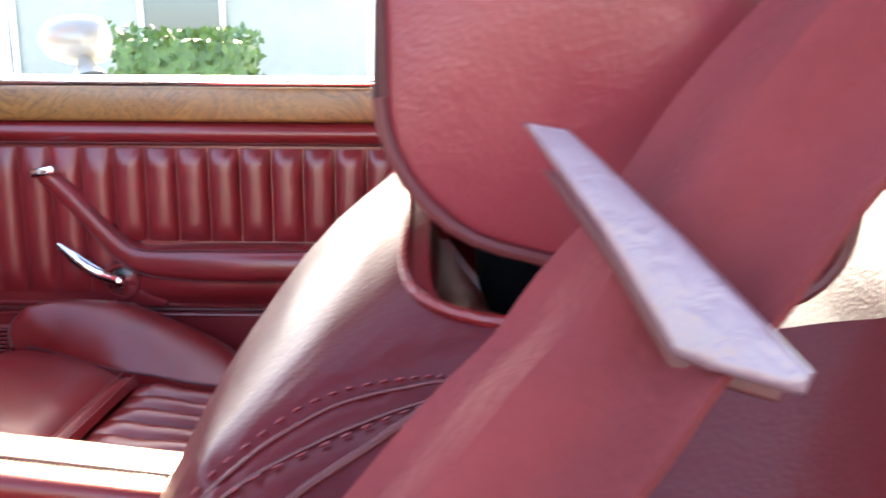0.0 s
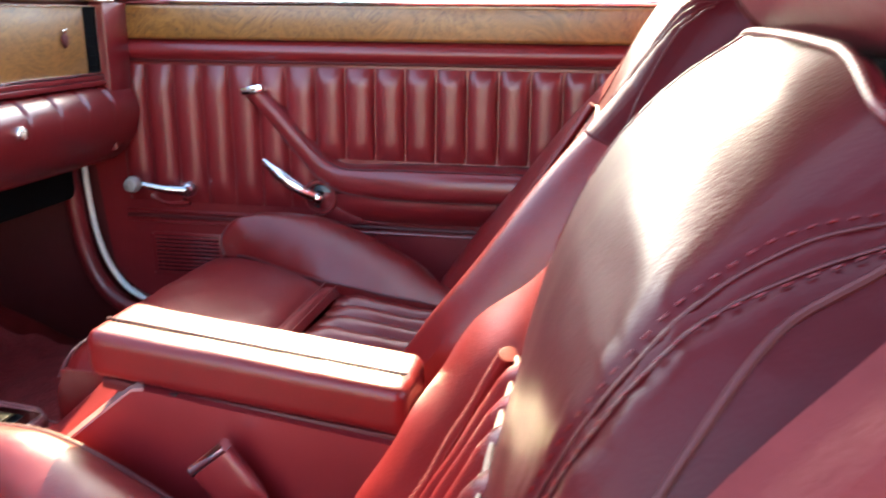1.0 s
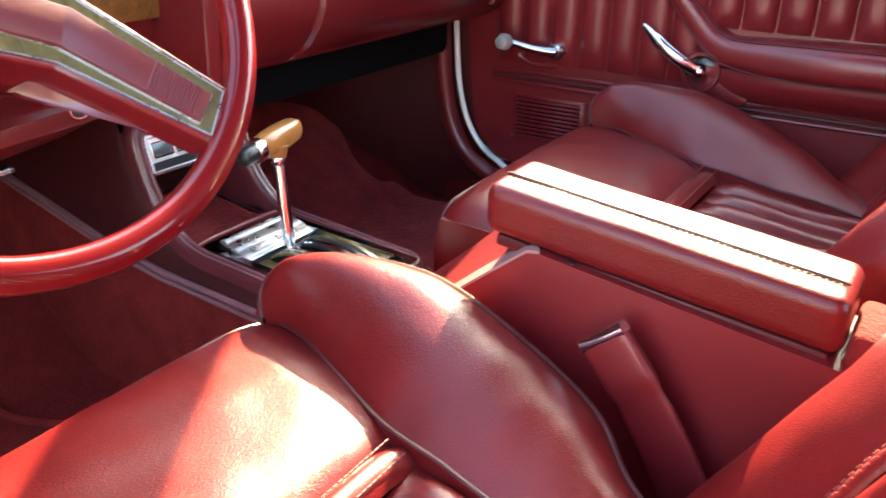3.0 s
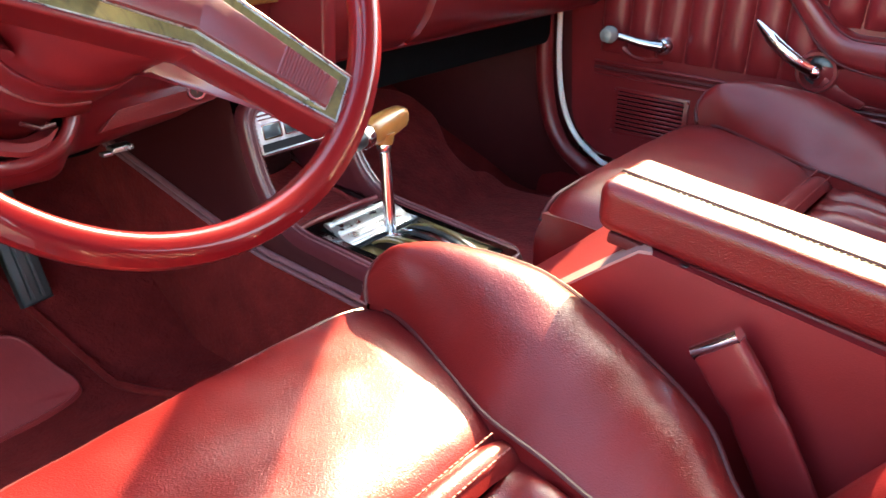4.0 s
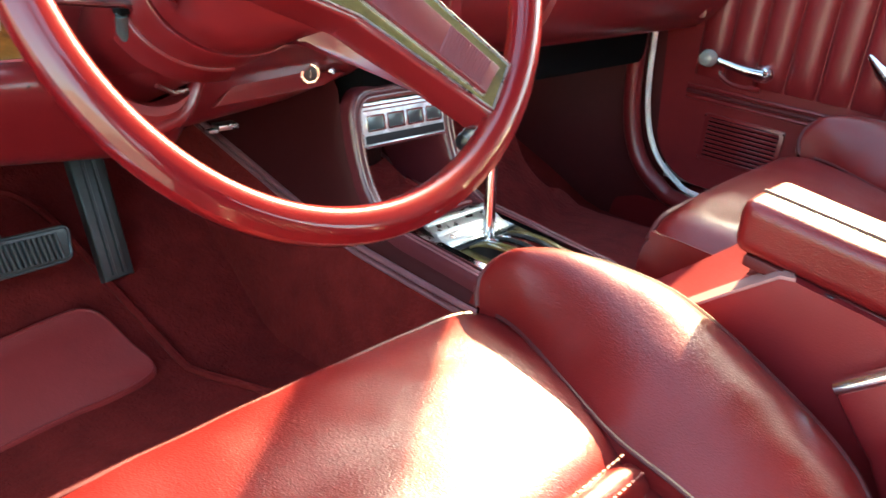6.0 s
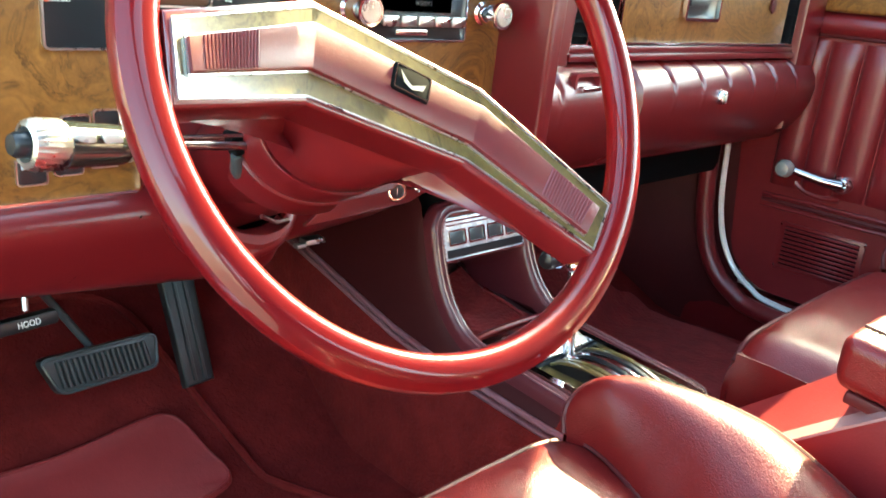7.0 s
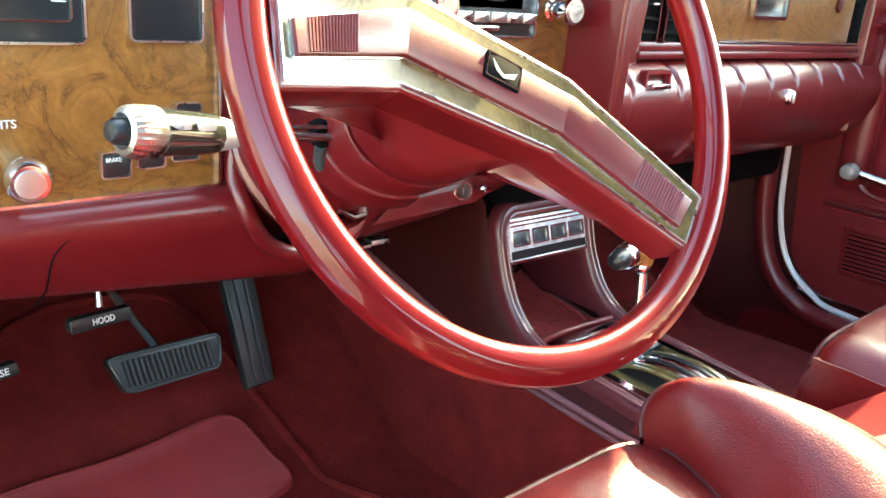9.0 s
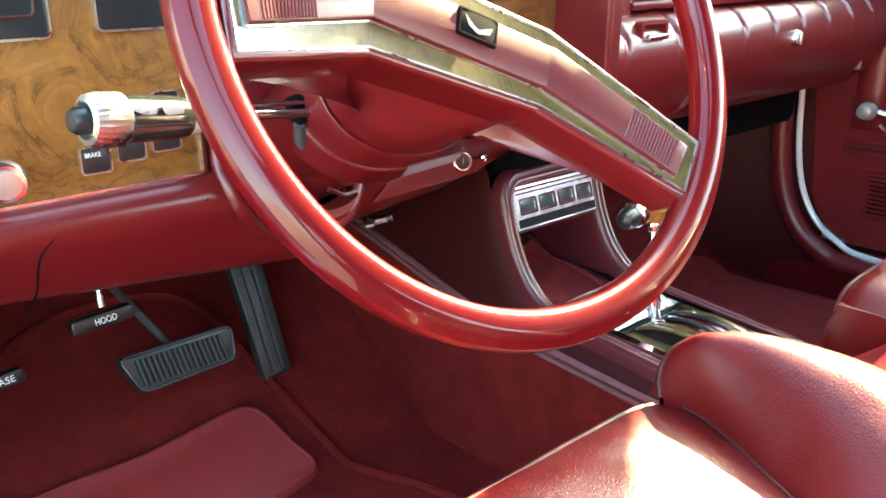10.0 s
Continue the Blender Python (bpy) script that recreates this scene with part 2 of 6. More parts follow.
def shell(rows, thick, away=(0, 0, -1)):
    """A sheet of points with thickness added along away."""
    o = Vector(away).normalized() * thick
    bm = grid(rows)
    back = grid([[p + o for p in r] for r in rows])
    rim = [*rows[0], *[r[-1] for r in rows[1:]], *rows[-1][::-1][1:], *[r[0] for r in rows[::-1][1:-1]]]
    edge = grid([rim, [p + o for p in rim]], closed_u=True)
    return join(bm, back, edge)


def spline(pts, n=6, closed=False):
    """Points of a smooth curve through pts."""
    p = [Vector(q) for q in pts]
    k = len(p)
    out = []
    for i in range(k if closed else k - 1):
        if closed:
            a, b, c, d = p[(i - 1) % k], p[i], p[(i + 1) % k], p[(i + 2) % k]
        else:
            a, b, c, d = p[max(i - 1, 0)], p[i], p[i + 1], p[min(i + 2, k - 1)]
        for j in range(n):
            t = j / n
            out.append(0.5 * ((2 * b) + (c - a) * t + (2 * a - 5 * b + 4 * c - d) * t * t + (3 * b - a - 3 * c + d) * t ** 3))
    if not closed:
        out.append(p[-1].copy())
    return out


def at_curve(pts, n=200):
    """A function of 0..1 along the smooth curve through pts, by its length."""
    c = spline(pts, max(2, n // max(1, len(pts) - 1)))
    run = [0.0]
    for a, b in zip(c, c[1:]):
        run.append(run[-1] + (b - a).length)

    def f(t):
        d = max(0.0, min(1.0, t)) * run[-1]
        k = int(np.searchsorted(run, d, side="right")) - 1
        k = max(0, min(k, len(c) - 2))
        w = (d - run[k]) / max(run[k + 1] - run[k], 1e-9)
        return c[k].lerp(c[k + 1], w)
    return f


def tube(pts, r, seg=10, closed=False, flat=1.0, up=(0, 0, 1), cap=True):
    """A round (or flattened) bar along pts."""
    pts = [Vector(p) for p in pts]
    rows, k = [], len(pts)
    for i, p in enumerate(pts):
        a = pts[(i - 1) % k] if closed or i else p
        b = pts[(i + 1) % k] if closed or i < k - 1 else p
        t = (b - a).normalized()
        u = Vector(up) - t * Vector(up).dot(t)
        if u.length < 1e-3:
            u = Vector((1, 0, 0)) - t * t.x
        u.normalize()
        s = t.cross(u)
        rad = r[i] if isinstance(r, (list, tuple)) else r
        rows.append([p + s * math.cos(q) * rad + u * math.sin(q) * rad * flat for q in [2 * math.pi * j / seg for j in range(seg)]])
    return grid(rows, closed_u=True, closed_v=closed, cap=cap and not closed)


def cyl(a, b, r, r2=None, seg=24):
    return tube([a, b], [r, r if r2 is None else r2], seg)


def lathe(a, axis, prof, seg=28):
    """A turned form: prof is rows of (distance along the axis, radius)."""
    a, t = Vector(a), Vector(axis).normalized()
    u = t.orthogonal().normalized()
    s = t.cross(u)
    rows = [[a + t * d + (u * math.cos(q) + s * math.sin(q)) * max(r, 1e-4) for q in [2 * math.pi * j / seg for j in range(seg)]] for d, r in prof]
    return grid(rows, closed_u=True, cap=True)


def prism(outline, m, depth, bevel=0.0, seg=2):
    """An outline in the plane of m, given depth along m's z."""
    bm = bmesh.new()
    vs = [bm.verts.new((*p, 0)) for p in outline]
    f = bm.faces.new(vs)
    r = bmesh.ops.extrude_face_region(bm, geom=[f])
    top = [v for v in r["geom"] if isinstance(v, bmesh.types.BMVert)]
    bmesh.ops.translate(bm, vec=(0, 0, depth), verts=top)
    bmesh.ops.recalc_face_normals(bm, faces=bm.faces)
    if bevel:
        ed = [e for e in bm.edges if all(v in top for v in e.verts)]
        bmesh.ops.bevel(bm, geom=ed, offset=bevel, segments=seg, profile=0.5, affect="EDGES")
    bm.transform(m)
    return bm


def rounded(w, h, r, n=5, cx=0.0, cy=0.0):
    out = []
    for sx, sy, a0 in ((1, 1, 0), (-1, 1, 90), (-1, -1, 180), (1, -1, 270)):
        for i in range(n + 1):
            a = radians(a0 + 90 * i / n)
            out.append((cx + sx * (w / 2 - r) + r * math.cos(a), cy + sy * (h / 2 - r) + r * math.sin(a)))
    return out


def ring_frame(outer, inner, m, depth):
    """A flat frame between two outlines with equal numbers of points."""
    rows = []
    for o, z in ((outer, 0), (outer, depth), (inner, depth), (inner, 0)):
        rows.append([m @ Vector((*p, z)) for p in o])
    return grid(rows, closed_u=True, closed_v=True)


def words(text, size, m, mat, parent, depth=0.0006, name="lettering", width=None):
    cu = bpy.data.curves.new(name, "FONT")
    cu.body, cu.size, cu.extrude, cu.align_x, cu.align_y = text, size, depth, "CENTER", "CENTER"
    tmp = bpy.data.objects.new("tmp_text", cu)
    scene.collection.objects.link(tmp)
    dg = bpy.context.evaluated_depsgraph_get()
    me = bpy.data.meshes.new_from_object(tmp.evaluated_get(dg))
    bpy.data.objects.remove(tmp)
    bpy.data.curves.remove(cu)
    if width:
        xs = [v.co.x for v in me.vertices]
        k = width / max(1e-6, max(xs) - min(xs))
        for v in me.vertices:
            v.co.x *= k
    bm = bmesh.new()
    bm.from_mesh(me)
    bpy.data.meshes.remove(me)
    bm.transform(m)
    return part(name, bm, mat, parent, smooth=False)


def facing(p, right, up):
    """A plane's pose: x along right, y along up, z towards the viewer."""
    r, u = Vector(right).normalized(), Vector(up).normalized()
    z = r.cross(u).normalized()
    u = z.cross(r)
    return Matrix.Translation(p) @ Matrix((r, u, z)).transposed().to_4x4()


def sm(a, b, x):
    t = max(0.0, min(1.0, (x - a) / (b - a)))
    return t * t * (3 - 2 * t)

# ---- the setting: ground, street, car floor, roof and pillars ----
GROUND_Z = 0.16
ground = finish("ground", grid([[Vector((x, y, GROUND_Z)) for x in (-60, -8, 0, 9, 60, 300)] for y in (-300, -60, -8, 8, 60, 300)]), ASPHALT)
tagged(ground, "pale concrete of a sunny car park", "ground", kind="structure")


def floor_z(y):
    return 0.47 + (0.7 * (y - 1.15) if y > 1.15 else 0.0)


def floor_rows(x0, x1):
    ys = [-0.75, -0.3, 0, 0.3, 0.6, 0.85, 1.0, 1.08, 1.13, 1.17, 1.22, 1.3, 1.4, 1.5, 1.55]
    rows = []
    for y in ys:
        row = []
        for i in range(25):
            x = x0 + (x1 - x0) * i / 24
            lump = 0.004 * noise.noise(Vector((x * 7, y * 7, 0)))
            row.append(Vector((x, y, floor_z(y) + lump)))
        rows.append(row)
    return rows


# unseen wall, added to cut low sky light and tune reflections
light_wall = finish("wall_light_shaper", box((-4.6, 0, GROUND_Z + 0.7), (0.3, 40, 1.4), 0.02), SLATE)
tagged(light_wall, "unseen pale grey wall added to shape light from the driver side", "wall", kind="structure")

car_floor = finish("floor", shell(floor_rows(0.0, 1.56), 0.02), CARPET)
tagged(car_floor, "maroon cut pile carpet on the car floor", "floor", kind="structure")
firewall = finish("wall_front", box((0.75, 1.57, 0.95), (1.6, 0.04, 0.9)), SHADE_CARPET)
tagged(firewall, "bulkhead under the dashboard, its shade put into the colour", "wall", kind="structure")
rear_wall = finish("wall_rear", box((0.75, -0.80, 0.75), (1.5, 0.04, 0.6)), VINYL)
tagged(rear_wall, "red trimmed rear bulkhead of the cabin", "wall", kind="structure")
sill = finish("sill", box((-0.03, 0.3, 0.41), (0.1, 2.0, 0.14), 0.02), WHITE)
tagged(sill, "white painted door sill", "sill", kind="structure")


def roof_rows(x0, x1, y0, y1):
    rows = []
    for j in range(9):
        y = y0 + (y1 - y0) * j / 8
        row = []
        for i in range(13):
            x = x0 + (x1 - x0) * i / 12
            z = 1.535 + 0.075 * sm(0.65, 1.25, x) - 0.09 * abs((x - 0.75) / 0.67) ** 3.2 - 0.05 * sm(0.1, 0.65, y) - 0.03 * (1 - sm(-0.95, -0.4, y))
            row.append(Vector((x, y, z)))
        rows.append(row)
    return rows


# unseen roof: edges and opening are placed to steer sun and reflections
ROOF = [("ceiling", (0.48, 1.33, -0.95, 0.60), "unseen red headliner over the passenger side, edges set to place the sun"),
        ("ceiling_quarter", (1.33, 1.45, -0.95, 0.20), "unseen red headliner added over the rear quarter to block sky reflections"),
        ("ceiling_rear", (0.08, 0.48, -0.95, -0.20), "unseen red headliner behind an opening added to let sky in"),
        ("ceiling_header", (0.08, 0.48, 0.46, 0.60), "unseen red roof header in front of the added opening"),
        ("ceiling_rail", (0.08, 0.14, -0.20, 0.46), "unseen red roof rail beside the added opening")]
for nm, span, lab in ROOF:
    tagged(finish(nm, shell(roof_rows(*span), 0.03, (0, 0, 1)), HEADLINER), lab, "ceiling", kind="structure")


def pillar(name, pts, w, mat, label):
    ob = finish(name, tube(spline(pts, 5), w, 10, flat=0.6, up=(1, 0, 0)), mat)
    return tagged(ob, label, "pillar", kind="structure")


pillar("trim_pillar_front_passenger", [(1.49, 1.125, 1.1), (1.475, 1.055, 1.2), (1.45, 0.955, 1.36), (1.40, 0.80, 1.52)], 0.05, PLASTIC, "red trimmed windscreen pillar above the dashboard")
pillar("trim_pillar_front_driver", [(0.0, 1.05, 1.1), (0.02, 0.95, 1.2), (0.07, 0.76, 1.38), (0.12, 0.58, 1.48)], 0.036, PLASTIC, "red trimmed windscreen pillar on the open side")
pillar("trim_pillar_rear_passenger", [(1.46, -0.38, 1.14), (1.43, -0.42, 1.3), (1.38, -0.46, 1.53)], 0.07, PLASTIC, "red trimmed pillar behind the passenger door")
pillar("trim_pillar_rear_driver", [(0.0, -0.31, 0.5), (0.0, -0.31, 1.1), (0.04, -0.34, 1.3), (0.12, -0.40, 1.47)], 0.12, PLASTIC, "red trimmed pillar beside the driver seat")
for nm, x in (("wall_fender_passenger", 1.57), ("wall_fender_driver", -0.07)):
    tagged(finish(nm, box((x, 1.45, 0.72), (0.09, 0.72, 0.86), 0.02), WHITE), "white painted front wing beside the footwell", "panel", kind="structure")
cowl = finish("wall_cowl", box((0.75, 1.45, 1.12), (1.62, 0.5, 0.05), 0.015), WHITE)
tagged(cowl, "white scuttle panel at the windscreen base", "panel", kind="structure")
rear_side = finish("wall_rear_passenger", box((1.49, -0.62, 0.85), (0.05, 0.4, 0.6), 0.01), VINYL)
tagged(rear_side, "red rear quarter trim panel", "panel", kind="structure")

# unseen panel, added to keep bright sky out of the wheel's reflections
tagged(finish("wall_quarter_passenger", box((1.45, -0.74, 1.30), (0.05, 0.50, 0.42), 0.012), HEADLINER), "unseen red rear quarter panel added to block sky reflections", "panel", kind="structure")
# passenger kick panel, with the rounded door frame
rows = []
for k in range(13):
    a = k / 12
    y = 1.02 + 0.5 * a
    x = 1.515 - 0.10 * sm(0.1, 0.9, a)
    rows.append([Vector((x - 0.02 * math.sin(math.pi * b), y, 0.47 + 0.5 * b)) for b in [i / 10 for i in range(11)]])
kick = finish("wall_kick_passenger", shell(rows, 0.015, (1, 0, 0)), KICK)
tagged(kick, "red kick panel, the passenger footwell's shade put into its colour", "panel", kind="structure")
kick_l = finish("wall_kick_driver", box((-0.005, 1.25, 0.72), (0.03, 0.62, 0.52), 0.008), SHADE_CARPET)
tagged(kick_l, "kick panel beside the pedals, its shade put into the colour", "panel", kind="structure")
frame_curve = spline([(1.475, 1.068, 1.02), (1.475, 1.062, 0.88), (1.475, 1.05, 0.74), (1.475, 1.02, 0.655), (1.475, 0.965, 0.605), (1.475, 0.88, 0.585), (1.475, 0.5, 0.575), (1.475, 0.0, 0.575)], 8)
seal = finish("trim_door_seal", tube([p + Vector((-0.012, 0.036, -0.03)) for p in frame_curve], 0.017, 10), VINYL)
tagged(seal, "red rubber door seal round the opening", "trim", kind="structure")
jamb = finish("trim_door_jamb", tube([p + Vector((0.0, 0.012, -0.012)) for p in frame_curve], 0.0055, 8), WHITE)
sill_p = finish("trim_sill_passenger", box((1.523, 0.4, 0.51), (0.03, 1.44, 0.13), 0.008), VINYL)
tagged(sill_p, "dark red sill trim under the passenger door", "trim", kind="structure")
tagged(jamb, "white painted edge of the door opening", "trim", kind="structure")

# ---- passenger door ----
DX = 1.48
door = thing("passenger_door", "red fluted vinyl car door with burl wood capping", "car door", (1.5, 0.4, 0.58))
YF, YR = 1.035, -0.40


def panel_outline():
    """Door inner panel, rounded at its lower front corner."""
    pts = [(YR, 1.16), (YR, 0.585), (0.88, 0.592)]
    for i in range(9):
        a = radians(-90 + 90 * i / 8)
        pts.append((0.935 + 0.1 * math.cos(a), 0.692 + 0.1 * math.sin(a)))
    return pts + [(YF + 0.02, 0.9), (YF + 0.02, 1.16)]


yz = facing((DX, 0, 0), (0, -1, 0), (0, 0, 1))  # x runs to the rear, y up, z into the cabin
part("inner_panel", prism([(-p[0], p[1]) for p in panel_outline()][::-1], yz @ Matrix.Translation((0, 0, -0.05)), 0.05), VINYL, door)
part("outer_skin", box((1.60, 0.3, 0.69), (0.10, 1.6, 0.89), 0.03, 3), WHITE, door, "white painted outer door skin")
part("belt_top", box((1.585, 0.3, 1.15), (0.17, 1.46, 0.035), 0.012, 3), WHITE, door, "white painted door top in the sun")
part("belt_chrome", box((DX - 0.004, 0.3, 1.157), (0.02, 1.42, 0.012), 0.004), CHROME, door, "bright metal strip along the window")
part("wood_capping", box((DX - 0.008, 0.3, 1.121), (0.022, 1.40, 0.058), 0.006, 3), WOOD, door, "lacquered burl wood capping")
rows = []
for y in np.linspace(YF - 0.03, YR, 40):
    rows.append([Vector((DX - 0.004 - 0.016 * math.sin(math.pi * b) ** 0.7, y, 1.054 + 0.037 * b)) for b in [i / 8 for i in range(9)]])
part("upper_roll", grid(rows), VINYL, door)
part("upper_groove", tube([(DX - 0.006, YF - 0.03, 1.055), (DX - 0.006, YR, 1.055)], 0.0035, 8), PIPING, door)

# upright padded flutes, one pad each
PITCH = 0.0545
y = 0.985
while y > YR + 0.02:
    low = 0.792 if y - PITCH > 0.575 else 0.886
    rows = []
    for j in range(17):
        b = j / 16
        z = low + (1.046 - low) * b
        end = min(1.0, 6 * b + 0.15, 6 * (1 - b) + 0.15) ** 0.5
        rows.append([Vector((DX + 0.002 - 0.017 * end * (1 - abs(2 * s - 1) ** 2.6) ** 0.6, y - PITCH * s, z)) for s in [i / 12 for i in range(13)]])
    part("flute", grid(rows), VINYL, door)
    y -= PITCH

# armrest: a hockey-stick form with a bright cap
path = at_curve([(DX, 0.715, 1.005), (DX, 0.675, 0.965), (DX, 0.615, 0.897), (DX, 0.575, 0.862), (DX, 0.52, 0.85), (DX, 0.35, 0.851), (DX, 0.1, 0.853), (DX, -0.3, 0.855)])
rows = []
for k in range(70):
    t = k / 69
    p, q = path(t), path(min(1, t + 0.01)) - path(max(0, t - 0.01))
    q.normalize()
    up = Vector((1, 0, 0)).cross(q)
    if up.z < 0:
        up = -up
    up.normalize()
    half = 0.018 + 0.014 * sm(0.1, 0.32, t)
    out = 0.030 + 0.035 * sm(0.12, 0.4, t)
    ring = []
    for j in range(15):
        a = math.pi * j / 14
        c, s = math.cos(a), math.sin(a)
        ring.append(p + up * half * math.copysign(abs(c) ** 0.7, c) + Vector((-1, 0, 0)) * out * abs(s) ** 0.6)
    rows.append(ring)
rest = part("armrest", grid(rows, cap=True), VINYL, door, "padded red vinyl armrest with a raised front pull")
part("armrest_welt", tube([r[3] + Vector((-0.001, 0, 0)) for r in rows[6:]], 0.0018, 6), PIPING, rest)
part("armrest_lower_welt", tube([r[11] + Vector((-0.001, 0, 0)) for r in rows[6:]], 0.0018, 6), PIPING, rest)
part("bright_cap", box((DX - 0.022, 0.708, 1.008), (0.04, 0.042, 0.016), 0.005, 2, Matrix.Rotation(radians(-12), 4, "X")), CHROME, rest, "chrome end cap")
rows = []
for y in np.linspace(0.60, YR, 30):
    d = 0.012 + 0.030 * sm(0.60, 0.45, y)
    rows.append([Vector((DX - d * math.sin(math.pi * b * 0.5 + 0.25) ** 0.8, y, 0.775 + 0.05 * b)) for b in [i / 6 for i in range(7)]])
part("armrest_base", grid(rows), VINYL, door)
for z in (0.752, 0.762, 0.772):
    part("trim_line", tube([(DX - 0.003, 0.99, z), (DX - 0.003, 0.5, z), (DX - 0.003, YR, z)], 0.0036, 8), PIPING if z == 0.762 else VINYL, door)

# inner release lever in its round cup
cup = part("handle_cup", lathe((DX + 0.002, 0.597, 0.816), (-1, 0, 0), [(0, 0.036), (0.012, 0.035), (0.022, 0.031), (0.022, 0.026), (0.006, 0.022), (0.004, 0.001)]), VINYL, door)
part("cup_liner", lathe((DX - 0.006, 0.597, 0.816), (-1, 0, 0), [(0, 0.024), (0.003, 0.020), (0.004, 0.002)]), BLACK, cup)
part("cup_tail", prism([(0, 0), (0.07, -0.03), (0.06, -0.045), (-0.01, -0.035)], facing((DX - 0.001, 0.585, 0.812), (0, -1, 0), (0, 0, 1)), 0.014, 0.005), VINYL, cup)
lever = part("release_lever", tube(spline([(DX - 0.022, 0.600, 0.815), (DX - 0.034, 0.628, 0.832), (DX - 0.036, 0.665, 0.857), (DX - 0.026, 0.699, 0.882)], 5), [0.010] * 4 + [0.0105] * 8 + [0.008, 0.007, 0.006, 0.004], 10, flat=0.55, up=(1, 0, 0)), CHROME, door, "chrome door release lever")
part("lever_boss", lathe((DX - 0.008, 0.600, 0.815), (-1, 0, 0), [(0, 0.014), (0.016, 0.012), (0.02, 0.008), (0.021, 0.001)], 16), CHROME, lever)

# window crank
crank = part("window_crank", tube(spline([(1.452, 0.854, 0.82), (1.440, 0.88, 0.823), (1.432, 0.91, 0.829), (1.426, 0.936, 0.835)], 4), [0.010, 0.0095, 0.009, 0.0085, 0.008, 0.0075, 0.007, 0.007, 0.0068, 0.0066, 0.0066, 0.0066, 0.0066], 10), DARK_CHROME, door, "chrome window crank with a pale knob")
part("crank_boss", lathe((DX + 0.004, 0.854, 0.82), (-1, 0, 0), [(0, 0.026), (0.008, 0.025), (0.012, 0.017), (0.03, 0.015), (0.036, 0.010), (0.037, 0.001)], 24), CHROME, crank)
part("crank_knob", lathe((1.430, 0.936, 0.835), (-1, 0, 0), [(0, 0.007), (0.004, 0.012), (0.012, 0.0155), (0.022, 0.0155), (0.030, 0.011), (0.033, 0.001)], 20), KNOB, crank, "grey plastic crank knob")
part("crank_plate", tube(spline([(DX, 0.945, 0.83), (DX, 0.935, 0.80), (DX, 0.90, 0.787), (DX, 0.86, 0.79)], 5), 0.006, 8), VINYL, crank)

# speaker grille: a frame and its slats
grille = part("speaker_grille", box((DX - 0.000, 0.872, 0.686), (0.006, 0.146, 0.088), 0.0015), VINYL, door, "slotted red speaker grille")
for k in range(10):
    part("slat", box((DX - 0.0042, 0.872, 0.651 + 0.0077 * k), (0.004, 0.128, 0.0046), 0.001, 1), VINYL, grille)
# thin dark sheet standing for the shade in the slots
part("grille_slot_shade", box((DX - 0.0034, 0.872, 0.686), (0.001, 0.128, 0.076)), SEAM, grille)
for yy, zz in ((0.944, 0.725), (0.944, 0.648), (0.80, 0.725), (0.80, 0.648)):
    part("screw", lathe((DX - 0.0025, yy, zz), (-1, 0, 0), [(0, 0.003), (0.002, 0.002), (0.0022, 0.0002)], 8), CHROME, grille)

# outside mirror on the door
shape = [(-0.03, 0.012), (-0.012, 0.038), (0.02, 0.05), (0.055, 0.052), (0.085, 0.046), (0.092, 0.040)]
mirror = part("door_mirror", lathe((1.68, 0.775, 1.232), (0.05, -1, 0.0), [(a, b * 0.9) for a, b in shape], 24), MIRROR_SHELL, door, "white bullet-shaped outside mirror")
part("mirror_foot", tube(spline([(1.64, 0.70, 1.16), (1.65, 0.71, 1.185), (1.67, 0.72, 1.21)], 4), [0.032, 0.030, 0.026, 0.02, 0.016, 0.014, 0.014, 0.016, 0.02], 12), MIRROR_SHELL, mirror)
part("mirror_glass", lathe((1.684, 0.690, 1.232), (0.05, -1, 0), [(0.0, 0.034), (0.006, 0.034), (0.0065, 0.001)], 24), MIRROR, mirror, "silvered mirror glass")


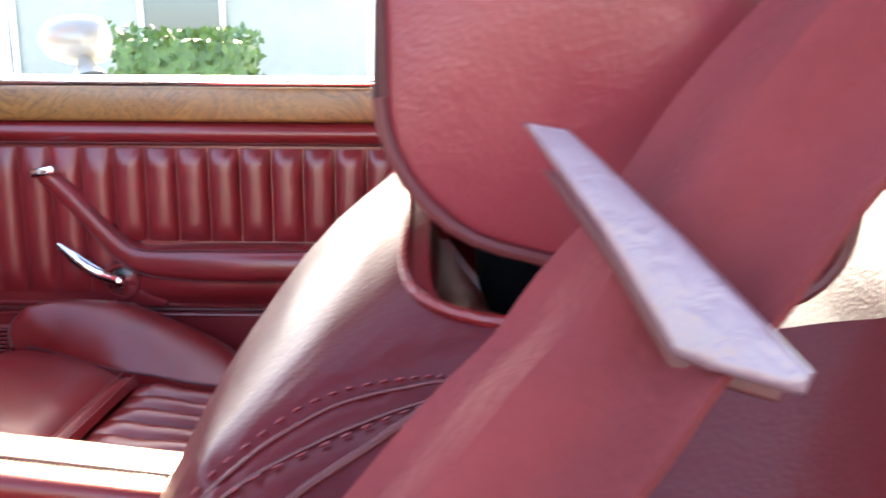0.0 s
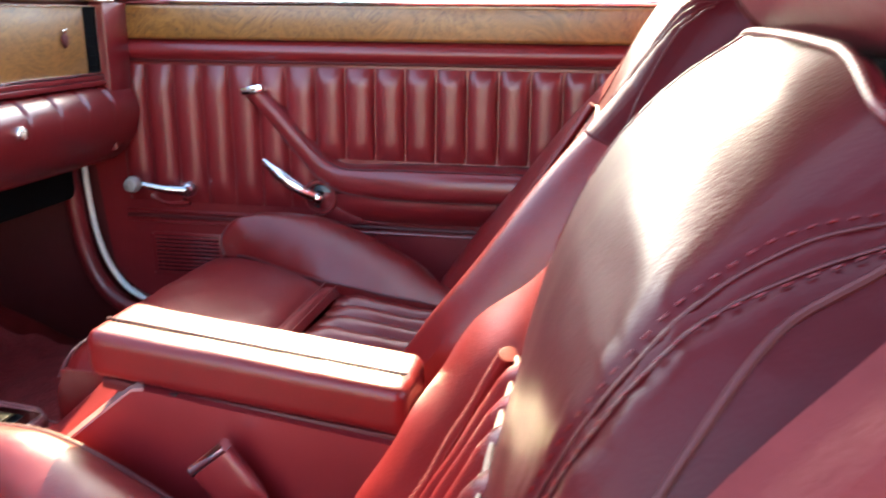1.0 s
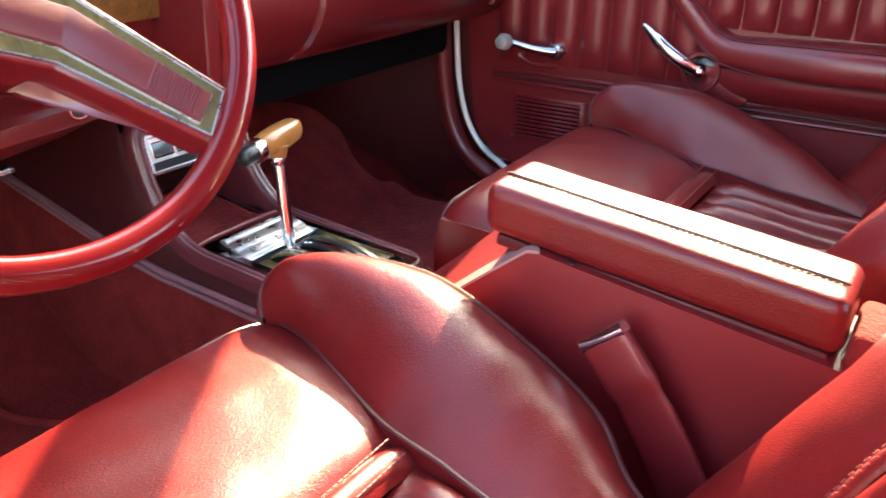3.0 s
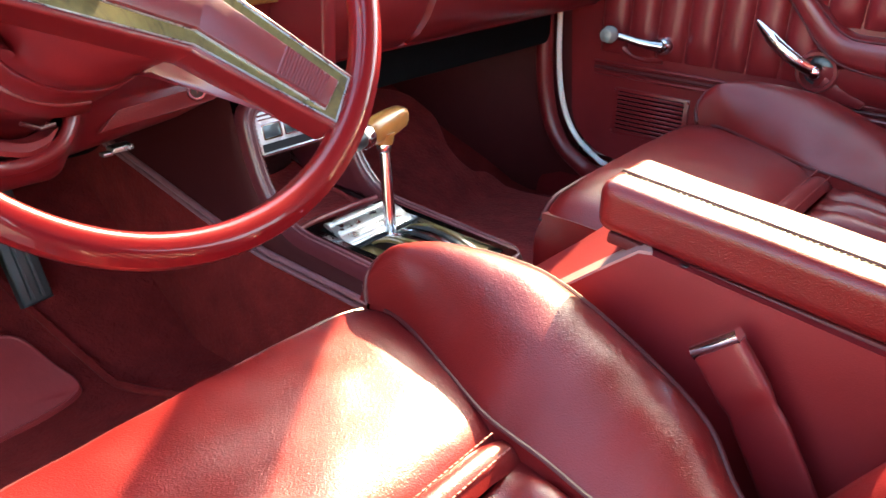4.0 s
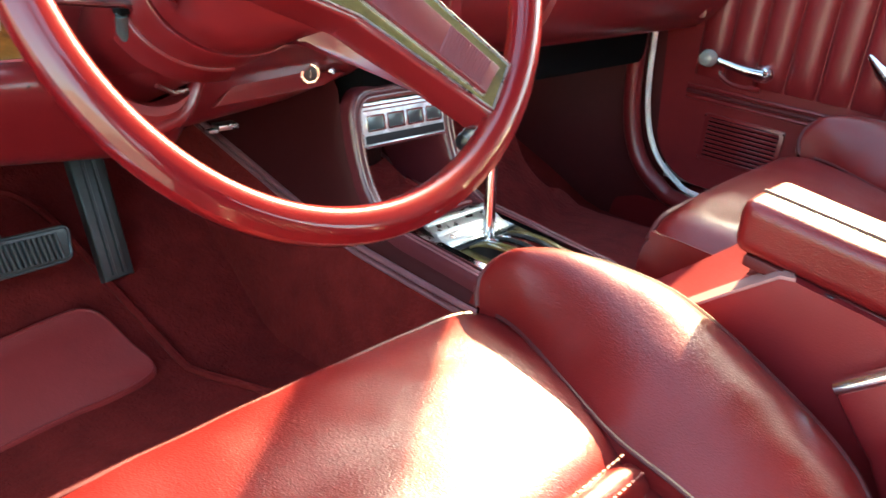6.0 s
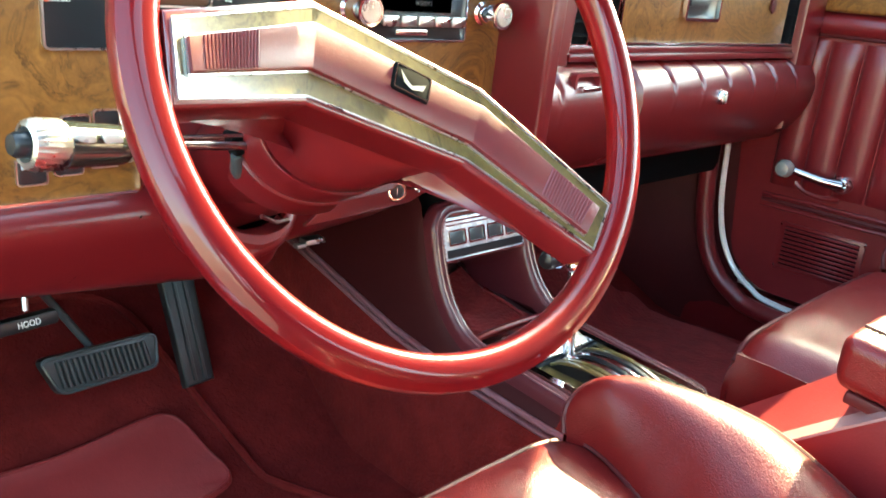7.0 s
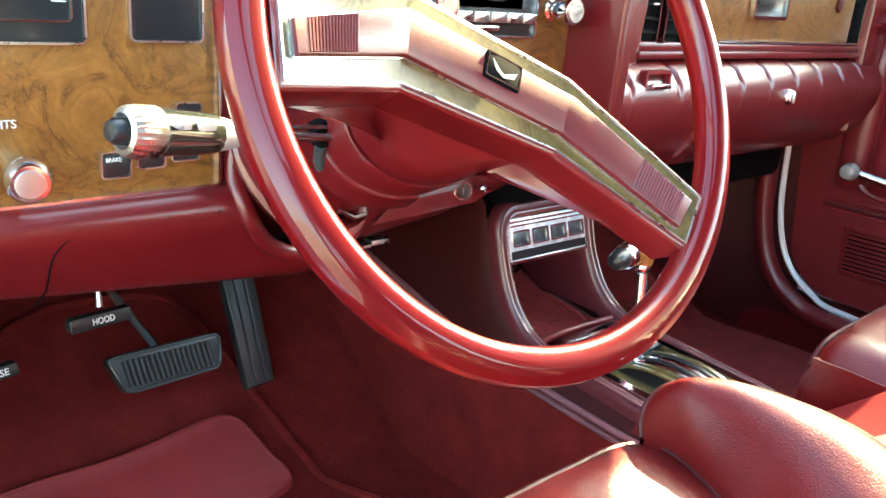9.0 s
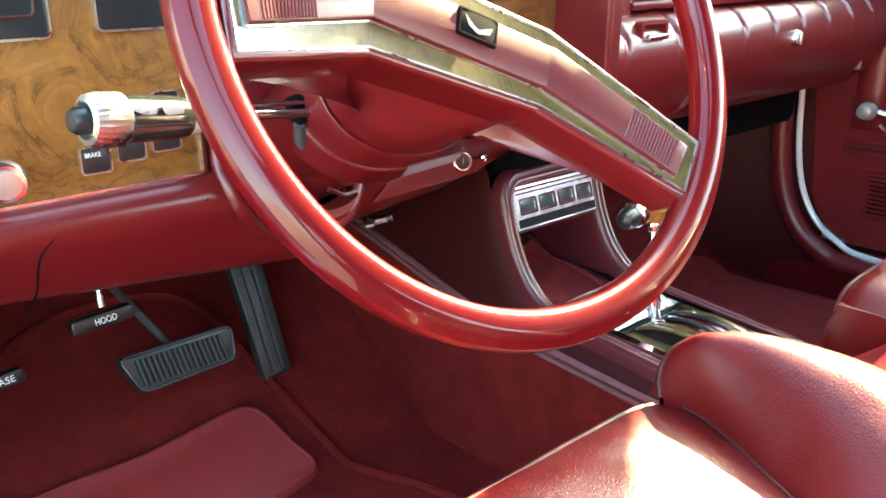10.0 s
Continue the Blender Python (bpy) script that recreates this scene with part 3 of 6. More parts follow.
# ---- seats ----
def seat(name, label, at, shift, recline=0.0, tall=1.0, taper=0.065):
    S = Vector(shift)
    st = thing(name, label, "car seat", at, "front seats")
    inner = at_curve([(0.606, 0.756, 0.704), (0.602, 0.71, 0.703), (0.574, 0.635, 0.694), (0.547, 0.572, 0.690), (0.535, 0.51, 0.686), (0.523, 0.452, 0.68), (0.517, 0.39, 0.675), (0.512, 0.30, 0.66)])
    outer = at_curve([(0.606, 0.760, 0.704), (0.613, 0.765, 0.728), (0.632, 0.752, 0.752), (0.660, 0.712, 0.762), (0.680, 0.64, 0.760), (0.683, 0.58, 0.749), (0.672, 0.49, 0.716), (0.652, 0.425, 0.69), (0.607, 0.375, 0.668), (0.57, 0.30, 0.65)])
    xi = {}
    for k in range(401):
        p = inner(k / 400)
        xi[k] = (p.y, p.x)

    def seam_x(y):
        ys = [xi[k] for k in range(400, -1, -1)]
        return float(np.interp(y, [q[0] for q in ys], [q[1] for q in ys]))

    def top_z(y):
        return float(np.interp(y, [0.26, 0.4, 0.53, 0.6, 0.68, 0.74, 0.76], [0.668, 0.676, 0.686, 0.697, 0.705, 0.708, 0.703]))

    X0 = 0.162
    # smooth front panel rolling over the front edge
    prof = [(y, top_z(y)) for y in np.linspace(0.556, 0.745, 16)] + [(0.757, 0.7045), (0.766, 0.697), (0.772, 0.684), (0.774, 0.665), (0.772, 0.62), (0.764, 0.56), (0.755, 0.50)]
    rows = []
    for k, (y, z) in enumerate(prof):
        row = []
        x1 = seam_x(min(y, 0.752)) if k < 17 else 0.606 + 0.05 * sm(17, 22, k)
        for i in range(29):
            s = i / 28
            x = X0 + (x1 - X0) * s
            edge = 0.022 * (max(0, 0.10 - s) / 0.10) ** 2.4 + 0.006 * (max(0, s - 0.85) / 0.15) ** 2
            crown = 0.010 * math.sin(math.pi * min(1.0, s)) ** 0.7 + 0.0025 * noise.noise(Vector((x * 22, y * 22, 3)))
            tuck = 0.010 * max(0.0, 1 - (y - 0.556) / 0.03) ** 2 if k < 17 else 0.0
            row.append(Vector((x, y, z + crown * (1 if k < 17 else 0.4) - edge - tuck)) + S)
        rows.append(row)
    part("cushion_front", shell(rows, 0.012, (0, -0.5, -0.8)), LEATHER, st)
    part("front_welt", tube([rows[17][i] + Vector((0, 0.001, 0.002)) for i in range(29)], 0.0032, 8), PIPING, st)
    # left side wall of the cushion
    rows2 = []
    for z in np.linspace(0, 1, 7):
        rows2.append([Vector((X0 - 0.006 * math.sin(math.pi * z), y, (top_z(min(y, 0.745)) - 0.02) * (1 - z) + 0.50 * z)) + S for y in np.linspace(0.26, 0.765, 14)])
    part("cushion_side", shell(rows2, 0.01, (1, 0, 0)), LEATHER, st)
    # raised roll across, and the gathered insert behind it
    rows = []
    for k in range(9):
        b = k / 8
        y = 0.527 + 0.031 * b
        rows.append([Vector((X0 + 0.06 + (seam_x(y) - X0 - 0.062) * i / 24, y, top_z(y) - 0.009 + 0.013 * math.sin(math.pi * b) ** 0.6 - 0.010 * (max(0, i / 24 - 0.85) / 0.15) ** 2 + 0.004 * math.sin(math.pi * i / 24))) + S for i in range(25)])
    part("cross_roll", grid(rows), LEATHER, st)
    for off in (0.006, 0.025):
        y = 0.527 + off
        n = 44
        bm = None
        for i in range(n):
            x = X0 + 0.09 + (seam_x(y) - X0 - 0.10) * i / n
            b = box(Vector((x, y, top_z(y) + 0.0045)) + S, (0.0042, 0.0012, 0.0012))
            bm = b if bm is None else join(bm, b)
        tagged(part("stitching", bm, THREAD, st, "pale red stitching"), kind="stuff")
    rows = []
    for k in range(30):
        y = 0.24 + 0.289 * k / 29
        row = []
        x1 = seam_x(max(y, 0.31))
        for i in range(97):
            s = i / 96
            x = X0 + 0.06 + (x1 - X0 - 0.06) * s
            w = (s * 7.0) % 1.0
            ruck = 0.0045 * noise.noise(Vector((x * 30, y * 14, 9)))
            row.append(Vector((x, y, top_z(y) - 0.014 + 0.012 * (1 - abs(2 * w - 1) ** 2.2) * sm(0.53, 0.49, y) + ruck)) + S)
        rows.append(row)
    part("pleated_insert", grid(rows), LEATHER, st, "gathered leather insert")
    rows = []
    for k in range(20):
        y = 0.24 + 0.317 * k / 19
        rows.append([Vector((X0 + 0.066 * b, y, top_z(y) - 0.02 * (1 - b) ** 3 + 0.010 * math.sin(math.pi * b))) + S for b in [i / 8 for i in range(9)]])
    part("cushion_edge_roll", grid(rows), LEATHER, st)
    # thigh bolster, high in front and dying out at the rear
    rows = []
    for k in range(61):
        t = k / 60
        a, b = inner(t), outer(t)
        row = []
        hgt = 0.030 * sm(0.0, 0.12, t) * (1 - 0.55 * sm(0.55, 1.0, t))
        row.append(a + S + Vector((-0.003, 0, -0.03)))
        for i in range(19):
            s = i / 18
            p = a.lerp(b, s)
            row.append(p + Vector((0, 0.012 * math.sin(math.pi * s) * sm(0.12, 0.0, t), hgt * (math.sin(math.pi * s ** 1.25)) ** 0.75)) + S + Vector((0, 0, 0.0012 * noise.noise(p * 30))))
        for z in (0.75, 0.5, 0.25, 0.0):
            row.append(Vector((b.x + 0.010 * math.sin(math.pi * z), b.y, 0.5 + (b.z - 0.5) * z)) + S)
        rows.append(row)
    bol = part("thigh_bolster", grid(rows), LEATHER, st)
    part("bolster_welt", tube([outer(t / 70) + S + Vector((0, 0, 0.001)) for t in range(71)], 0.0034, 8), PIPING, bol)
    part("bolster_seam", tube([inner(t / 70) + S + Vector((0, 0, 0.0005)) for t in range(3, 71)], 0.0022, 6), PIPING, bol)
    part("seat_base", box(Vector((0.41, 0.48, 0.52)) + S, (0.46, 0.50, 0.10), 0.02), SHADE_CARPET, st)

    # backrest: up along d, forward along f
    d, f = Vector((0, -0.468, 0.883)), Vector((0, 0.883, 0.468))
    O, XC = Vector((0, 0.343, 0.66)), 0.41

    def half(h):
        return 0.250 - 0.045 * sm(0.2, 0.45, h) - taper * sm(0.38, 0.62, h)

    def wing(h, sd):
        return 0.022 * sm(0.12, 0.36, h) * max(0.0, sd) ** 2

    def back_pt(h, x, q):
        lift = 0.085 * max(0.0, (-q - 0.06) / 0.13) * (h / 0.56) ** 2
        return O + d * (h + lift) * tall + f * (q + recline * (1 - 1.15 * h / 0.56)) + Vector((x, 0, 0)) + S

    def peak(h):
        return float(np.interp(h, [0, 0.16, 0.3, 0.42, 0.5, 0.54, 0.56], [0, -0.007, -0.012, -0.022, -0.028, -0.040, -0.058]))

    def yoke_q(s, h):
        c = float(np.interp(h, [0.34, 0.38, 0.42, 0.46, 0.50, 0.53, 0.547, 0.56], [-0.046, -0.032, -0.021, -0.0165, -0.0195, -0.027, -0.034, -0.044]))
        return c - 0.016 * min(1.0, abs(s)) ** 2.2

    def base_q(h):
        return -0.054 + 0.006 * sm(0.0, 0.2, h) if h < 0.36 else yoke_q(0.54, h) - 0.005

    def front_q(s, h):
        a = abs(s)
        if a < 0.54:
            return yoke_q(s, h)
        u = (a - 0.54) / 0.46
        b = base_q(h)
        bump = (max(peak(h), b + 0.006) - b) * math.sin(math.pi * min(1.0, u * 0.68)) ** 0.65
        up = sm(0.31, 0.41, h)
        return (b + bump) * (1 - up) + (yoke_q(s, h) - 0.0008) * up - 0.022 * sm(0.70, 1.0, u) - 0.0025 * math.exp(-((u - 0.69) / 0.03) ** 2) * up

    H = [0.56 * k / 40 for k in range(41)]
    LOW = 24
    # one skin over front and sides, eased where the upper part rounds over
    S_ALL = [-1 + 0.46 * i / 20 for i in range(20)] + [-0.54 + 1.08 * i / 24 for i in range(25)] + [0.54 + 0.46 * i / 20 for i in range(1, 21)]
    skin = []
    for h in H:
        W = half(h)
        row = [back_pt(h, XC + W * sd + wing(h, sd), front_q(sd, h) + 0.0015 * noise.noise(Vector((h * 25, abs(sd) * 9, 1 if sd > 0 else -1))) * (1 - sm(0.3, 0.38, h))) for sd in S_ALL]
        q0 = front_q(1.0, h)
        side = [q0 + (-0.19 - q0) * k / 6 for k in range(1, 7)]
        bulge = [0.008 * math.sin(math.pi * k / 6) for k in range(1, 7)]
        left = [back_pt(h, XC - W - b, q) for q, b in zip(side, bulge)][::-1]
        right = [back_pt(h, XC + W + b + wing(h, 1.0), q) for q, b in zip(side, bulge)]
        skin.append(left + row + right)
    start = LOW - 3 if tall == 1.0 else 8
    for turn in range(10 if tall == 1.0 else 45):
        old = [[p.copy() for p in r] for r in skin]
        for i in range(start, 40):
            w = 0.5 * sm(start - 1, start + 7, i)
            for j in range(1, len(skin[0]) - 1):
                mean = (old[i - 1][j] + old[i + 1][j] + old[i][j - 1] + old[i][j + 1]) / 4
                skin[i][j] = old[i][j].lerp(mean, w)
        for j in range(1, len(skin[0]) - 1):
            skin[40][j] = old[40][j].lerp((old[40][j - 1] + old[40][j + 1]) / 2, 0.5)
    for i in range(LOW, 41):
        h = H[i]
        skin[i] = [p - d * (0.026 * sm(0.08, 0.175, abs(p.x - S.x - XC)) * sm(0.47, 0.56, h)) for p in skin[i]]
        for j in range(len(skin[0])):
            p = skin[i][j]
            k = math.exp(-((p.x - S.x - XC) / 0.12) ** 2)
            skin[i][j] = p + f * (0.0016 * noise.noise(Vector((p.x * 9, h * 70, 7 + p.z * 6))) * sm(LOW, LOW + 4, i) * (1 - sm(38, 40, i)) * (1 - 0.5 * k))
    for sign, cols in ((-1, slice(0, 27)), (1, slice(50, 77))):
        rows = [r[cols] for r in skin[:LOW + 1]]
        pad_bm = grid(rows)
        if sign > 0:
            pad_bm = join(pad_bm, grid([r[50:77] for r in skin[LOW:]]))
        b = part("backrest_bolster", pad_bm, LEATHER, st)
        e0 = 26 if sign < 0 else 0
        inward = -1 if sign < 0 else 1
        part("backrest_welt", tube([r[e0] + f * 0.007 for r in rows], 0.0095, 14, flat=0.62), LEATHER, b, "stitched leather border beside the pleats")
        bm = None
        for k in range(0, LOW):
            for c in (1, 2):
                for e in (0.25, 0.75):
                    ci = e0 + inward * c
                    p = rows[k][e0].lerp(rows[k + 1][e0], e) + f * 0.0132 + Vector((0.0032 * (1 if c == 1 else -1), 0, 0))
                    c1 = box(p, (0.0009, 0.0009, 0.0042), 0, 1, d.to_track_quat("Z", "Y").to_matrix().to_4x4())
                    bm = c1 if bm is None else join(bm, c1)
        tagged(part("stitching", bm, THREAD, b, "pale red stitching"), kind="stuff")
    up_rows = skin[LOW:]
    lip = [p - f * (0.014 if 26 < j < 50 else 0.002) for j, p in enumerate(up_rows[0])]
    yoke_bm = grid([lip[:51]] + [r[:51] for r in up_rows])
    part("yoke_edge", tube([r[50] + f * 0.0003 for r in up_rows], 0.0010, 8), LEATHER, st)
    hold = BVHTree.FromBMesh(yoke_bm)
    yoke = part("backrest_yoke", bmesh.new(), SOFT_LEATHER, st, "smooth leather upper back below the headrest")
    grooves = []
    part("yoke_welt", tube([p + f * 0.001 for p in up_rows[0][26:51]], 0.0024, 8), PIPING, st)

    def laid(pts, up):
        out = []
        for h, x, q in spline(pts, 10):
            near = hold.find_nearest(O + d * h + f * q + Vector((XC + x, 0, 0)) + S)
            out.append(near[0] + near[1] * up)
        for turn in range(6):
            out = [out[0]] + [(a + 2 * b + c) / 4 for a, b, c in zip(out, out[1:], out[2:])] + [out[-1]]
        return out

    for sign in (-1, 1):
        for off in (0.0, 0.0062):
            line = laid([(0.375, sign * (0.148 + 0.5 * off), -0.04), (0.41, sign * (0.153 + off), -0.033), (0.44, sign * (0.157 + off), -0.028), (0.465, sign * (0.159 + off), -0.026), (0.497, sign * (0.1585 + off), -0.030 - 0.4 * off), (0.522, sign * (0.157 + off), -0.042 - off), (0.538, sign * (0.159 + 0.5 * off), -0.058 - off), (0.545, sign * (0.161 + 0.3 * off), -0.070)], 0.0002)
            grooves += line
            part("yoke_seam", tube([p - f * 0.0016 for p in line], 0.0006, 6), PIPING, yoke)
        for off in (-0.0022, 0.0022 + 0.0062):
            pts = laid([(0.375, sign * (0.148 + 0.5 * off), -0.04), (0.41, sign * (0.153 + off), -0.033), (0.44, sign * (0.157 + off), -0.028), (0.465, sign * (0.159 + off), -0.026), (0.497, sign * (0.1585 + off), -0.030 - 0.4 * off), (0.522, sign * (0.157 + off), -0.042 - off), (0.538, sign * (0.159 + 0.5 * off), -0.058 - off), (0.545, sign * (0.161 + 0.3 * off), -0.070)], 0.0003)
            bm = None
            for a, c in zip(pts[::2], pts[1::2]):
                c1 = tube([a, a.lerp(c, 0.8)], 0.00045, 5)
                bm = c1 if bm is None else join(bm, c1)
            tagged(part("stitching", bm, LEATHER, yoke, "dark red stitching beside the seam"), kind="stuff")
        line = laid([(0.36, sign * 0.196, -0.062), (0.40, sign * 0.187, -0.056), (0.44, sign * 0.181, -0.051), (0.48, sign * 0.176, -0.048), (0.507, sign * 0.172, -0.048), (0.519, sign * 0.168, -0.056), (0.531, sign * 0.165, -0.063), (0.540, sign * 0.163, -0.070)], 0.0012)
        part("side_piping", tube(line, 0.0013, 8), PIPING, yoke)
    # the leather sinks into its seams and gathers beside them
    bmesh.ops.subdivide_edges(yoke_bm, edges=yoke_bm.edges[:], cuts=3, use_grid_fill=True)
    near_seam = KDTree(len(grooves))
    for k, p in enumerate(grooves):
        near_seam.insert(p, k)
    near_seam.balance()
    for v in yoke_bm.verts:
        p, k, far = near_seam.find(v.co)
        sunk = 0.0022 * math.exp(-(far / 0.0042) ** 2)
        ruck = 0.0011 * noise.noise(Vector((k * 0.55, far * 90, 5))) * math.exp(-(far / 0.016) ** 2)
        fold = 0.0007 * noise.noise(Vector((v.co.x * 24, v.co.y * 75, v.co.z * 30)))
        v.co += f * (ruck + fold - sunk)
    bmesh.ops.recalc_face_normals(yoke_bm, faces=yoke_bm.faces)
    yoke_bm.to_mesh(yoke.data)
    yoke_bm.free()
    yoke.data.polygons.foreach_set("use_smooth", [True] * len(yoke.data.polygons))
    rows = []
    for k in range(34):
        h = 0.372 * k / 33
        W = half(h)
        row = []
        for i in range(97):
            s = -0.54 + 1.08 * i / 96
            w = ((s + 0.54) / 1.08 * 6.0) % 1.0
            q = base_q(min(h, 0.35)) - 0.008 + 0.018 * (1 - abs(2 * w - 1) ** 2.0) * sm(0.372, 0.33, h) * sm(0.54, 0.46, abs(s))
            q += 0.003 * noise.noise(Vector((s * 11, h * 20, 4))) * sm(0.54, 0.42, abs(s))
            row.append(back_pt(h, XC + W * s, q))
        rows.append(row)
    part("backrest_insert", grid(rows), LEATHER, st, "gathered leather backrest insert")
    # hollow behind the top edge, where the headrest sinks in
    edge = skin[40][4:68]
    part("top_welt", tube([p + f * 0.001 + d * 0.001 for p in edge], 0.0017, 8), LEATHER, st)
    rows = [edge, [p - f * 0.006 + d * 0.002 for p in edge], [p - f * 0.012 - d * 0.004 for p in edge], [p - f * 0.016 - d * 0.03 for p in edge], [p - f * 0.06 - d * 0.05 for p in edge], [p - f * 0.12 - d * 0.04 for p in edge]]
    part("backrest_top", grid(rows), VINYL, st)
    rows = [[back_pt(h, XC + half(h) * (-1 + 2 * i / 16), -0.19 - 0.02 * math.sin(math.pi * i / 16)) for i in range(17)] for h in H]
    part("backrest_panel", grid(rows), VINYL, st)
    return st


driver_seat = seat("driver_seat", "red leather bucket seat with pleated insert, driver side", (0.41, 0.5, 0.47), (0, 0, 0))
passenger_seat = seat("passenger_seat", "red leather bucket seat beside the passenger door", (1.13, 0.46, 0.47), (0.72, -0.035, 0.035), 0.045, 1.12, 0.03)


def headrest(shift, label):
    S = Vector(shift)
    hr = thing("headrest", label, "headrest", Vector((0.40, -0.02, 1.13)) + S, "front headrests")
    prof = rounded(0.118, 0.19, 0.030, 7)
    m = facing(Vector((0.268, -0.0155, 1.216)) + S, (0, -1, 0), (0, -0.08, 1))
    # main pad across the seat
    rows = []
    for k in range(21):
        x = 0.27 * k / 20
        e = 1 - 0.035 * abs(2 * k / 20 - 1) ** 5
        rows.append([m @ Vector((p[0] * e, p[1] * e - 0.23 * p[0], -x)) for p in prof])
    pad = part("head_pad", grid(rows, closed_u=True), HEAD_LEATHER, hr)
    for z, sg in ((0.0, 1), (-0.27, -1)):
        inner_rows = []
        for k in range(8):
            e = 0.965 * (1 - k / 7.3)
            inner_rows.append([m @ Vector((p[0] * e, p[1] * e - 0.23 * p[0], z + sg * 0.022 * (1 - (e / 0.965) ** 2) + 0.0008 * noise.noise(Vector((p[0] * 40, p[1] * 40, e * 5))))) for p in prof])
        part("side_panel", grid(inner_rows, closed_u=True, cap=True), HEAD_LEATHER, hr)
        part("side_welt", tube([m @ Vector((p[0] * 0.968, p[1] * 0.968 - 0.23 * p[0], z + sg * 0.001)) for p in prof], 0.0019, 8, closed=True), PIPING, hr)
    for dx in (-0.05, 0.05):
        part("post", cyl(Vector((0.40 + dx, 0.0, 1.09)) + S, Vector((0.40 + dx, -0.01, 1.16)) + S, 0.007), CHROME, hr, "chrome headrest post")
    part("collar", box(Vector((0.40, -0.01, 1.115)) + S, (0.14, 0.05, 0.05), 0.012), VOID, hr)
    return hr


headrest((0, 0, 0), "padded red leather headrest above the driver seat")
headrest((0.72, -0.10, 0.10), "padded red leather headrest above the passenger seat")


# ---- shoulder belt with its guide, near the driver seat ----
def strap(path, w, normal, thick=0.0016):
    rows, k = [], len(path)
    for i, p in enumerate(path):
        t = (path[min(i + 1, k - 1)] - path[max(i - 1, 0)]).normalized()
        n = normal[i] if isinstance(normal, list) else Vector(normal)
        s = n.cross(t).normalized()
        n2 = t.cross(s).normalized()
        ring = []
        for a, b in [(-1 + 0.2 * q, -1) for q in range(11)] + [(1 - 0.2 * q, 1) for q in range(11)]:
            ring.append(p + s * w / 2 * a + n2 * (thick * b + 0.0042 * math.cos(a * 4.5 + 0.8) + 0.0008 * math.sin(i * 0.9 + a * 3)))
        rows.append(ring)
    return grid(rows, closed_u=True, cap=True)


belt = thing("shoulder_belt", "red woven shoulder belt hanging past the driver seat", "seat belt", (0.2, 0.1, 0.7))
bp = spline([(0.19, -0.26, 1.40), (0.21, -0.10, 1.24), (0.215, -0.045, 1.18), (0.212, -0.012, 1.137), (0.200, 0.0145, 1.108), (0.192, 0.0645, 1.051), (0.176, 0.115, 0.99), (0.152, 0.18, 0.91), (0.135, 0.26, 0.79), (0.12, 0.31, 0.65), (0.11, 0.34, 0.50)], 8)
part("webbing", strap(bp, 0.044, (-0.66, 0.56, 0.50)), WEB, belt)
GC = Vector((0.212, -0.0135, 1.141))
gr = Vector((-0.030, -0.046, -0.041)).normalized()
gn = Vector((-1, 0.25, 0.35))
gn = (gn - gr * gn.dot(gr)).normalized()
gm = facing(GC + gn * 0.0095, gr, gn.cross(gr))
guide = [(-0.0327, -0.0013), (-0.0254, 0.0030), (0.001, 0.0026), (0.029, 0.0006), (0.0303, -0.0030), (0.018, -0.0100), (0.0126, -0.0122), (-0.0097, -0.0056)]
part("belt_guide", prism(guide[::-1], gm @ Matrix.Translation((0, 0, -0.001)), 0.006, 0.0018, 3), MAUVE, belt, "smooth belt guide loop, sky reflection put into its mauve colour")
part("guide_back", prism([(a * 0.9, b * 0.9) for a, b in guide][::-1], gm @ Matrix.Translation((0.002, -0.003, -0.010)), 0.004, 0.001), PIPING, belt)

# ---- centre console ----
console = thing("center_console", "red vinyl centre console with chrome shift plate", "console", (0.785, 0.7, 0.47))
CXM = 0.785
RIDGE = at_curve([(0, 0.735, 0.664), (0, 0.80, 0.668), (0, 0.86, 0.673), (0, 0.909, 0.677), (0, 0.955, 0.681), (0, 0.985, 0.692), (0, 1.006, 0.710), (0, 1.022, 0.732), (0, 1.036, 0.762), (0, 1.046, 0.795), (0, 1.056, 0.836)])
RIDGE_LEN = 0.385


def on_ridge(x, s, up):
    """A place on the console's top: x across, s from its rear end, up off the surface."""
    e = s / RIDGE_LEN
    p, q = RIDGE(e), RIDGE(min(1, e + 0.01)) - RIDGE(max(0, e - 0.01))
    q.normalize()
    return Vector((x, p.y, p.z)) + Vector((0, -q.z, q.y)) * up


def long_loop(w, h, r, cy, n=6, fill=20):
    base = rounded(w, h, r, n, 0.0, cy)
    out = []
    for i, p in enumerate(base):
        q = base[(i + 1) % len(base)]
        out.append(p)
        if (i + 1) % (n + 1) == 0:
            out += [(p[0] + (q[0] - p[0]) * k / fill, p[1] + (q[1] - p[1]) * k / fill) for k in range(1, fill)]
    return out


mid = RIDGE_LEN / 2
LOOPS = [(0.0, 0.0, 0.030, -0.012), (0.0, 0.0, 0.030, 0.001), (0.002, 0.002, 0.029, 0.0055), (0.006, 0.006, 0.026, 0.0085), (0.011, 0.011, 0.022, 0.0085), (0.016, 0.015, 0.018, 0.0065), (0.019, 0.018, 0.016, 0.002), (0.019, 0.018, 0.016, -0.016)]
rows = []
for dx, ds, r, up in LOOPS:
    rows.append([on_ridge(CXM + u, v, up) for u, v in long_loop(0.180 - 2 * dx, RIDGE_LEN - 2 * ds, r, mid)])
surround = part("padded_surround", grid(rows, closed_u=True), PLUM, console, "padded plum vinyl frame round the shift plate and pocket")
